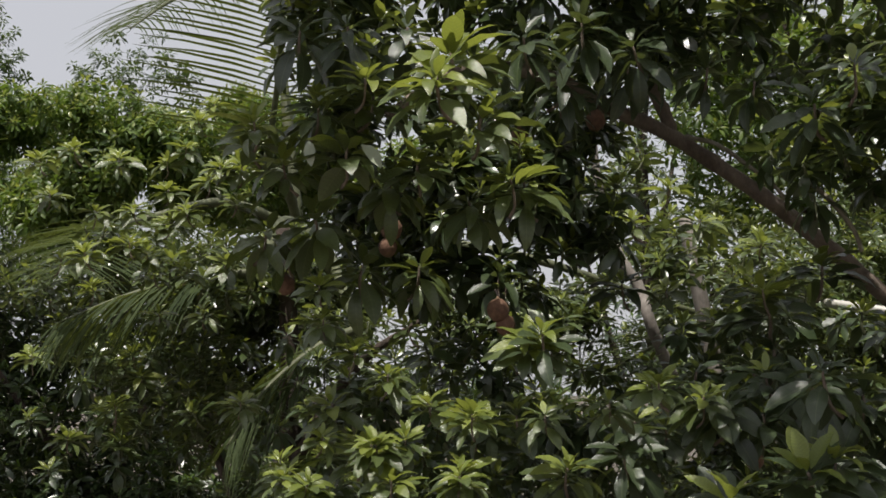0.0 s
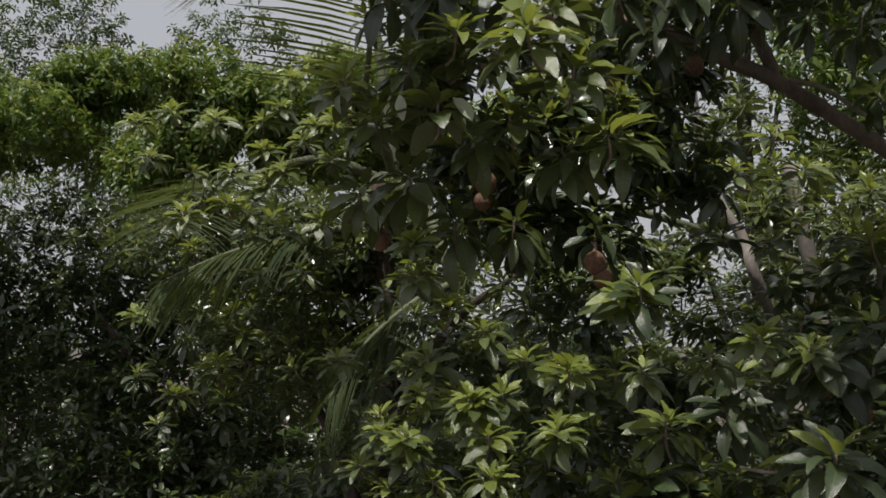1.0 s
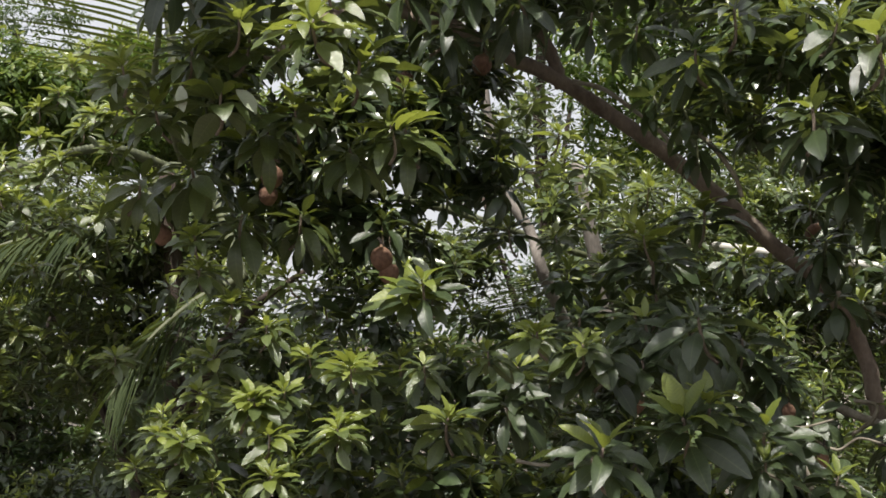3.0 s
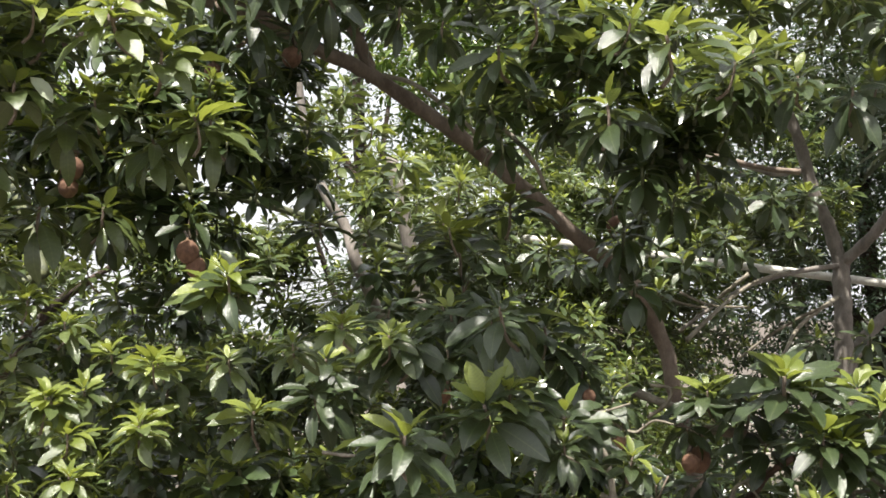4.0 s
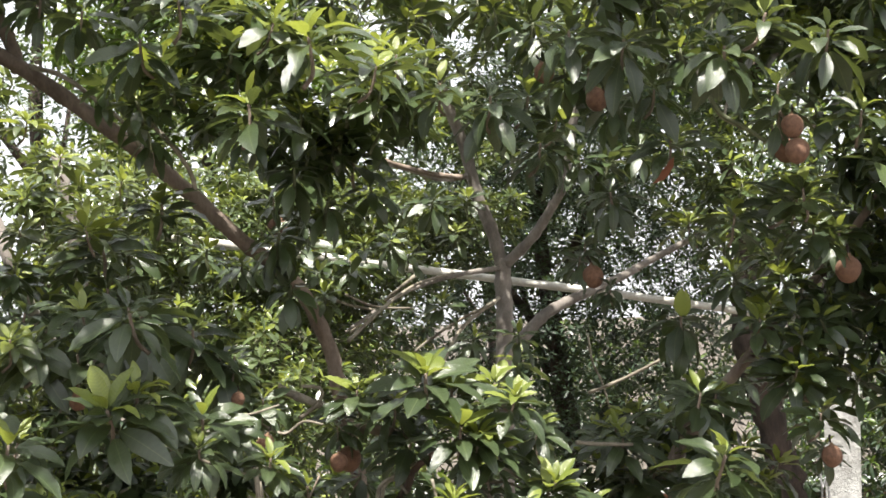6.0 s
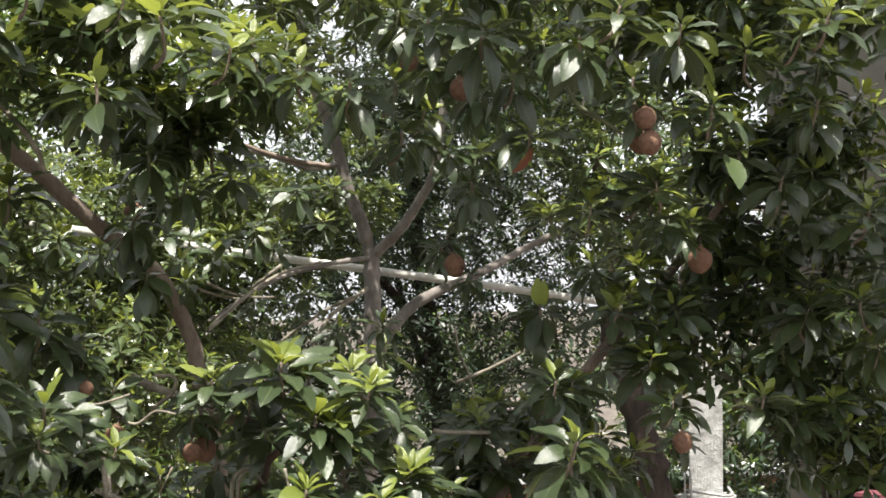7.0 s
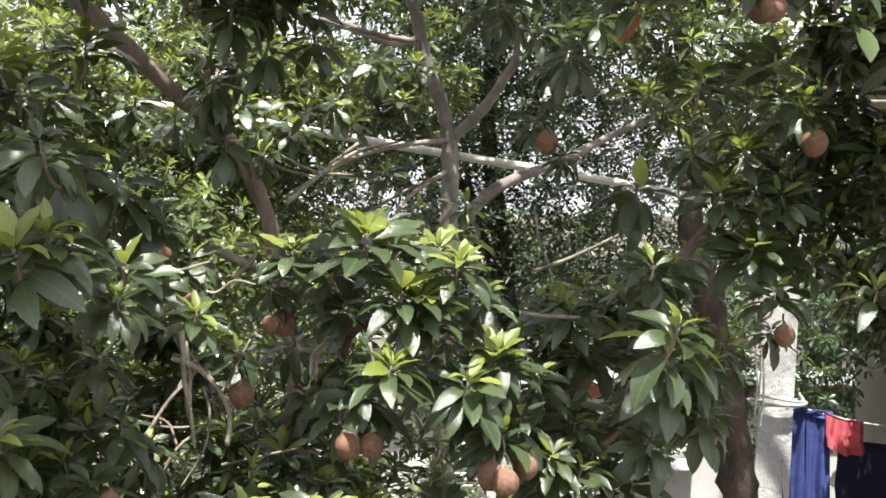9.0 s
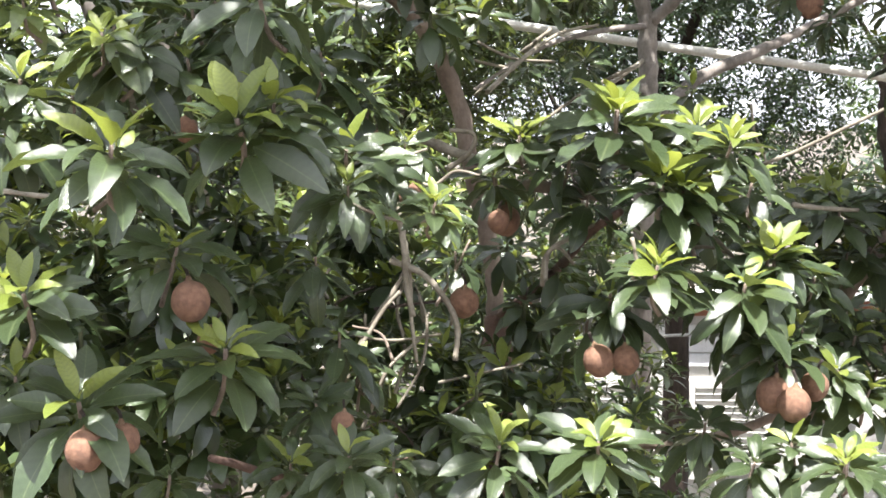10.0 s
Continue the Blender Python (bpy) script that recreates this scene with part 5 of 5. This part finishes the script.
# ---- coconut palm fronds ----
def frond(parent, a, b, c, d, leaflets=46, length=0.75, width=0.028, seed=1, hang=0.5, spread=1.0):
    """A feather leaf: a bowed midrib through four points, with narrow leaflets on both sides, which hang at their ends."""
    r = random.Random(seed)
    line = curve_points([a, b, c, d], 12)
    v, fs = tube([a, b, c, d], 0.018, 0.004, 6, 8, 0.03, 0, seed)
    rib = child("frond", mesh_of("frond", v, fs, [GREEN_TWIG]), parent)
    verts, faces = [], []
    n = len(line)
    for i in range(leaflets):
        f = 0.08 + 0.9 * i / leaflets
        k = min(n - 2, int(f * (n - 1)))
        p = line[k].lerp(line[k + 1], f * (n - 1) - k)
        t = (line[k + 1] - line[k]).normalized()
        side = t.cross(Vector((0, 0, 1))).normalized()
        up = side.cross(t)
        for s in (1, -1):
            ln = length * math.sin(math.pi * min(1, 0.25 + 0.72 * f)) ** 0.7 * r.uniform(0.85, 1.1)
            way = (side * (s * spread) + t * (0.55 + 0.5 * f) + up * r.uniform(0.05, 0.3)).normalized()
            lean = hang * r.uniform(0.7, 1.3)
            base = len(verts)
            for j, w in ((0, 0.5), (1, 1.0), (2, 0.75), (3, 0.1)):
                g = j / 3
                q = p + way * (ln * g) + Vector((0, 0, -lean * ln * g * g))
                across = t * (0.5 * width * w)
                verts += [q - across, q + Vector((0, 0, -0.25 * width * w)), q + across]
            for j in range(3):
                o = base + 3 * j
                faces += [(o, o + 1, o + 4, o + 3), (o + 1, o + 2, o + 5, o + 4)]
    child("blade", mesh_of("blade", verts, faces, [PALM]), rib, None, "", "stuff")


palm = thing("coconut_palm", "coconut palm with long drooping feathery fronds", "palm tree")
stem("trunk", palm, GREY_BARK, [(-1.12, 6.30, GROUND), (-1.12, 6.25, 1.0), (-1.07, 6.10, 2.8), (-1.02, 6.00, 4.20)], 0.1, 0.07)
frond(palm, (-1.00, 5.04, 4.35), (-0.90, 4.78, 4.68), (-0.83, 4.51, 4.92), (-0.79, 4.30, 5.19), 34, 0.66, 0.015, 1, 0.1, 3.0)
frond(palm, (-1.70, 5.40, 4.17), (-1.64, 4.90, 4.06), (-1.54, 4.40, 3.92), (-1.46, 4.00, 3.75), 56, 0.55, 0.012, 2, 0.35, 1.5)
frond(palm, (-1.32, 6.15, 6.04), (-1.52, 5.84, 5.58), (-1.65, 5.47, 5.30), (-1.72, 5.18, 5.08), 34, 0.6, 0.015, 3, 0.3, 1.0)
frond(palm, (-0.40, 3.90, 3.55), (-0.54, 3.80, 3.47), (-0.68, 3.70, 3.33), (-0.78, 3.60, 3.15), 52, 0.34, 0.011, 4, 0.7, 0.6)
frond(palm, (1.23, 6.37, 3.76), (0.96, 6.01, 3.62), (0.72, 5.74, 3.49), (0.51, 5.56, 3.37), 40, 0.5, 0.016, 5, 0.2, 1.0)
frond(palm, (-0.81, 4.10, 3.77), (-1.03, 4.00, 3.74), (-1.25, 3.90, 3.66), (-1.47, 3.85, 3.56), 52, 0.34, 0.011, 6, 0.9, 0.6)
for base in ((-1.00, 5.04, 4.35), (-1.70, 5.40, 4.17), (-1.32, 6.15, 6.04), (-0.40, 3.90, 3.55), (1.23, 6.37, 3.76), (-0.81, 4.10, 3.77)):
    head = (-1.02, 6.00, 4.20)
    stem("leaf_stalk", palm, GREEN_TWIG, [head, tuple(0.5 * (p + q) + d for p, q, d in zip(head, base, (0, 0, 0.12))), base], 0.03, 0.018)

# ---- undergrowth ----
def shrub(label, x, y, blobs):
    """A bundle of stems under a loose crown."""
    bush = thing("shrub", label, "shrub", (0, 0, 0), "shrubs")
    for k in range(5):
        top = blobs[0][0]
        stem("branch", bush, TRUNK_BARK, [(x + 0.03 * k, y, GROUND), (x + 0.04 * k, y + 0.03 * k, 0.4 * GROUND + 0.5 * top[2]), (0.4 * x + 0.6 * top[0] + 0.08 * k - 0.16, 0.4 * y + 0.6 * top[1], top[2] - 0.2)], 0.03, 0.01, seed=k)
    crown(bush, "", blobs, [LEAF, MANGO, GREEN_TWIG], 31, None, 50)


shrub("dark shrubs in deep shade", -2.6, 8.2, [((-2.9, 8.5, 1.0), (2.2, 0.7, 1.9), 1200, 0.13), ((-4.2, 8.9, 2.3), (2.3, 0.8, 2.0), 2600, 0.13), ((-4.3, 9.2, 4.0), (2.2, 0.6, 0.7), 420, 0.11), ((-0.9, 7.2, 0.6), (1.2, 0.7, 1.7), 400, 0.12)])
shrub("shrubs below the fruit trees", 1.0, 4.6, [((0.8, 4.6, 0.6), (1.8, 0.6, 1.5), 480, 0.12), ((2.1, 5.2, 0.8), (1.0, 0.6, 1.5), 360, 0.12)])
shrub("shrubs along the house", 5.6, 8.6, [((3.4, 7.2, 0.6), (1.5, 0.8, 1.7), 480, 0.13), ((6.2, 9.2, -0.4), (1.8, 0.6, 1.1), 300, 0.13), ((9.08, 8.3, 1.68), (0.8, 0.5, 0.7), 420, 0.09), ((6.21, 7.8, 1.4), (0.55, 0.4, 0.3), 130, 0.10), ((4.33, 7.5, 2.06), (0.6, 0.4, 0.32), 200, 0.09), ((6.34, 7.8, 1.76), (0.3, 0.3, 0.2), 70, 0.09), ((7.08, 7.4, 1.89), (0.25, 0.3, 0.35), 120, 0.08)])
shrub("tall dark green shrub beside the washing", 6.3, 5.05, [((6.35, 4.95, 2.72), (0.68, 0.35, 0.5), 600, 0.085), ((6.45, 4.85, 2.15), (0.2, 0.2, 0.3), 120, 0.085)])


# ---- the woods beyond, closing the view ----
woods = thing("woods", "distant belt of dark trees and scrub", "woods", (0, 0, 0), "", "stuff")
belt = []
for k in range(26):
    a = radians(-48 + 4.6 * k)
    d = 19 + 3.0 * math.sin(2.3 * k)
    top = 3.4 + 1.1 * math.sin(1.9 * k) + 0.6 * math.sin(5.1 * k)
    belt.append(((d * math.sin(a), d * math.cos(a), 0.5 * (GROUND + top)), (1.7, 1.2, 0.5 * (top - GROUND)), 170, 0.30))
crown(woods, "", belt, [FINE, MANGO], 51, FAR_WHORLS, 80)


# ---- fruit ----
def fruit_mesh(seed):
    bm = bmesh.new()
    bmesh.ops.create_uvsphere(bm, u_segments=18, v_segments=12, radius=1)
    for v in bm.verts:
        v.co *= 1 + 0.05 * noise.noise(v.co * 1.3 + Vector((seed, 0, 0)))
        v.co.z *= 1.06
        if v.co.z < -0.85:
            v.co.z -= 0.06
        v.co *= 1 + 0.012 * noise.noise(v.co * 9)
    for face in bm.faces:
        face.smooth = True
    me = bpy.data.meshes.new("skin")
    bm.to_mesh(me)
    bm.free()
    me.materials.append(FRUIT)
    return me


FRUIT_MESHES = [fruit_mesh(s) for s in range(4)]
CALYX_MESH = mesh_of("calyx", *tube([(0, 0, 0.9), (0.03, 0, 1.06), (0.06, 0.02, 1.3)], 0.3, 0.1, 7, 3, 0.2), [CALYX])
STALK_MESH = mesh_of("stalk", *tube([(0.05, 0.02, 1.2), (0.1, 0.04, 1.4), (0.1, 0.15, 1.7), (0.0, 0.3, 2.0)], 0.09, 0.12, 6, 3, 0.1), [TRUNK_BARK])
fruit_rng = random.Random(5)


def sapodilla_fruit(x, y, z, r):
    t = thing("sapodilla_fruit", "round rough brown sapodilla fruit hanging on a short stalk", "fruit", (x, y, z), "sapodilla fruits")
    t.rotation_euler = (radians(fruit_rng.uniform(-15, 15)), radians(fruit_rng.uniform(-15, 15)), fruit_rng.uniform(0, 6.28))
    t.scale = (r, r, r)
    child("skin", fruit_rng.choice(FRUIT_MESHES), t)
    child("calyx", CALYX_MESH, t)
    child("stalk", STALK_MESH, t)


# fruit high in the crown
for x, y, z, r in (
    (0.17, 3.58, 4.16, 0.033), (0.41, 3.42, 4.18, 0.031), (-0.19, 3.04, 3.78, 0.031), (-0.20, 3.04, 3.73, 0.026), (-0.48, 3.01, 3.62, 0.026),
    (0.11, 2.98, 3.55, 0.030), (0.13, 2.99, 3.51, 0.027), (1.46, 3.49, 3.65, 0.033), (2.28, 2.82, 3.98, 0.034), (2.14, 2.89, 4.07, 0.031),
    (2.23, 2.81, 3.44, 0.032), (2.32, 2.02, 3.76, 0.027), (2.33, 2.02, 3.70, 0.029), (2.43, 2.17, 3.73, 0.033),
    (2.69, 2.25, 3.42, 0.034),
):
    sapodilla_fruit(x, y, z, r)
# fruit on the low boughs
for x, y, z, r in (
    (1.49, 2.95, 2.95, 0.034), (1.16, 2.88, 3.14, 0.018), (0.74, 2.75, 3.17, 0.023), (3.30, 1.92, 2.86, 0.023), (0.65, 2.18, 2.92, 0.028),
    (0.68, 2.20, 2.86, 0.020), (0.49, 2.07, 2.75, 0.026), (0.54, 2.10, 2.75, 0.023), (0.92, 2.36, 2.67, 0.020), (1.41, 2.81, 2.96, 0.024),
    (1.35, 2.87, 2.78, 0.033), (1.51, 2.55, 2.69, 0.032), (1.56, 2.53, 2.69, 0.028), (1.79, 2.36, 2.63, 0.034), (1.80, 2.31, 2.62, 0.032),
    (1.88, 2.35, 2.64, 0.028), (1.22, 2.84, 3.02, 0.025), (2.63, 2.29, 2.92, 0.028),
):
    sapodilla_fruit(x, y, z, r)

# shoots below the low boughs
shoots(sapodilla, LOW_BOUGH, (
    (1.86, 2.45, 2.89, 0.130, 3), (1.83, 2.55, 2.75, 0.120, 4), (2.17, 2.60, 2.72, 0.110, 4), (2.02, 2.45, 2.63, 0.100, 1), (1.70, 2.30, 2.51, 0.110, 4), (1.83, 2.20, 2.52, 0.110, 3), (2.09, 2.65, 2.67, 0.120, 2), (0.53, 1.95, 3.13, 0.120, 0), (0.91, 2.50, 2.67, 0.100, 4), (0.91, 2.30, 2.62, 0.110, 2),
))
# dark hanging shoots over the fork
shoots(forked, PLAIN, (
    (2.93, 4.00, 3.98, 0.150, 4), (3.07, 4.00, 3.97, 0.150, 4), (2.81, 4.00, 4.04, 0.140, 4), (3.17, 3.90, 4.01, 0.140, 4),
    (3.06, 4.10, 3.85, 0.120, 4), (1.65, 3.30, 2.85, 0.120, 4), (1.65, 3.20, 2.71, 0.120, 4), (1.57, 3.20, 2.58, 0.120, 4),
    (1.75, 3.20, 2.80, 0.120, 4), (2.41, 3.00, 4.21, 0.150, 4), (2.28, 3.00, 4.10, 0.150, 4), (2.38, 2.90, 3.98, 0.140, 4),
    (2.17, 3.00, 4.24, 0.150, 4),
))
# sunlit shoots beside the pole end
shoots(sapodilla, SUNNY_SIDE, (
    (2.75, 2.50, 3.64, 0.115, 3), (2.58, 2.80, 3.59, 0.110, 0), (2.77, 2.80, 3.61, 0.100, 3), (2.80, 2.70, 3.33, 0.100, 3),
    (2.96, 2.70, 3.34, 0.090, 0), (3.13, 2.60, 3.51, 0.110, 3), (3.21, 2.60, 3.41, 0.100, 0), (2.77, 2.55, 3.14, 0.130, 3),
    (3.26, 2.60, 2.97, 0.110, 3),
))
# shoots before the old trunk
shoots(sapodilla, LOW_BOUGH, (
    (2.43, 2.60, 3.09, 0.120, 0), (2.41, 2.50, 2.92, 0.140, 2), (2.50, 2.50, 2.83, 0.140, 4), (2.40, 2.55, 2.76, 0.140, 4),
    (2.54, 2.50, 2.68, 0.130, 4), (3.25, 3.00, 2.83, 0.100, 2),
))
# dark shoots before the long limb
shoots(sapodilla, PLAIN, (
    (1.47, 3.00, 3.68, 0.130, 4), (1.64, 3.10, 3.73, 0.120, 2), (1.34, 2.90, 3.75, 0.130, 4), (2.11, 3.70, 3.76, 0.120, 4),
    (1.41, 3.20, 3.44, 0.120, 4), (2.02, 3.90, 3.63, 0.110, 2), (1.35, 3.10, 3.59, 0.120, 4),
))
# low shoots of the left tree
shoots(left_tree, PLAIN, (
    (-0.59, 3.60, 3.50, 0.085, 2), (-0.55, 3.60, 3.35, 0.085, 4), (-0.63, 3.70, 3.20, 0.085, 2), (-0.70, 3.70, 3.03, 0.085, 4),
    (-0.47, 3.50, 3.42, 0.080, 1), (-0.79, 3.80, 2.89, 0.080, 2),
    (-1.42, 4.20, 3.23, 0.090, 1), (-1.19, 4.20, 3.26, 0.075, 0), (-1.21, 4.10, 3.46, 0.085, 2), (-1.66, 4.30, 3.49, 0.090, 3),
    (-1.78, 4.60, 2.99, 0.090, 0), (-0.82, 4.00, 3.11, 0.075, 1), (-0.89, 3.90, 2.93, 0.085, 4), (-1.54, 4.30, 3.36, 0.090, 2),
    (-1.09, 4.20, 3.12, 0.080, 2), (-1.46, 4.50, 3.02, 0.090, 4), (-0.70, 3.90, 2.98, 0.080, 1), (-1.88, 4.60, 3.20, 0.090, 1),
))
# old hanging shoots under the long limb
shoots(sapodilla, INNER, (
    (2.27, 2.78, 3.40, 0.075, 4), (2.21, 2.85, 3.49, 0.09, 4),
    (0.92, 2.90, 3.36, 0.155, 4), (1.05, 2.90, 3.31, 0.150, 4), (1.13, 2.95, 3.23, 0.140, 4), (0.85, 3.00, 3.43, 0.140, 4),
    (0.64, 3.00, 3.37, 0.140, 4), (0.42, 2.70, 3.18, 0.130, 4),
))
# shoots over the fruit, first branch
shoots(sapodilla, FRUITING, (
    (-0.50, 3.13, 3.72, 0.110, 2), (-0.21, 3.16, 3.84, 0.100, 4), (-0.20, 3.16, 3.88, 0.120, 1), (0.11, 3.10, 3.65, 0.120, 1),
    (0.13, 3.10, 3.61, 0.100, 4), (0.17, 3.72, 4.28, 0.100, 4), (0.42, 3.55, 4.29, 0.110, 2), (0.71, 2.49, 3.27, 0.110, 2),
    (1.18, 2.99, 3.24, 0.100, 4), (1.24, 2.93, 3.12, 0.110, 2), (1.37, 2.97, 2.87, 0.110, 2), (1.44, 2.90, 3.05, 0.100, 4),
    (1.49, 3.63, 3.75, 0.110, 2), (1.52, 3.07, 3.04, 0.120, 1), (1.54, 2.65, 2.77, 0.120, 1),
))
# shoots over the fruit, second branch
shoots(sapodilla, FRUITING, (
    (1.59, 2.62, 2.78, 0.100, 4), (1.82, 2.44, 2.71, 0.110, 2), (1.84, 2.39, 2.70, 0.120, 1), (1.92, 2.44, 2.73, 0.100, 4),
    (2.19, 3.01, 4.19, 0.100, 4), (2.28, 2.93, 3.54, 0.110, 2), (2.33, 2.94, 4.09, 0.120, 1), (2.36, 2.11, 3.87, 0.120, 1),
    (2.37, 2.12, 3.81, 0.100, 4), (2.48, 2.27, 3.83, 0.100, 4), (2.69, 2.39, 3.01, 0.120, 1), (2.74, 2.33, 3.52, 0.110, 2),
    (2.74, 2.35, 3.52, 0.110, 2), (3.38, 2.02, 2.95, 0.120, 1),
))

# ---- washing ----
trousers = thing("trousers", "blue cotton trousers drying on a cord", "laundry", (0, 0, 0), "laundry")
for part_name, a, b, drop, folds, n in (("waistband", (6.160, 5.935, 1.945), (6.410, 5.755, 1.875), 0.05, 0.6, 7), ("leg", (6.140, 5.955, 1.90), (6.290, 5.850, 1.865), 0.92, 1.1, 1), ("leg", (6.265, 5.860, 1.868), (6.400, 5.770, 1.835), 0.90, 1.2, 4)):
    child(part_name, cloth_mesh(part_name, DENIM, a, b, drop, folds, n), trousers)
cloth("shirt", "small red cotton garment drying on a cord", SCARLET, (6.350, 5.760, 1.875), (6.560, 5.620, 1.82), 0.23, 2.6, 2)
cloth("sheet", "dark navy cotton sheet drying on a cord", NAVY, (6.480, 5.780, 1.68), (7.440, 5.160, 1.60), 0.95, 2.0, 3)

for a, b in (((5.40, 5.41, 2.40), (5.37, 5.38, 2.0)), ((5.46, 5.41, 2.37), (5.42, 5.39, 1.9))):
    mid = [(p + q) / 2 + d for p, q, d in zip(a, b, (0.01, -0.01, 0))]
    v, f = tube([a, mid, b], 0.007, 0.007, 6, 8, 0.05)
    thing("cord", "frayed white cord hanging beside a dark trunk", "cord", (0, 0, 0), "hanging cords", "", mesh_of("cord", v, f, [ROPE]))
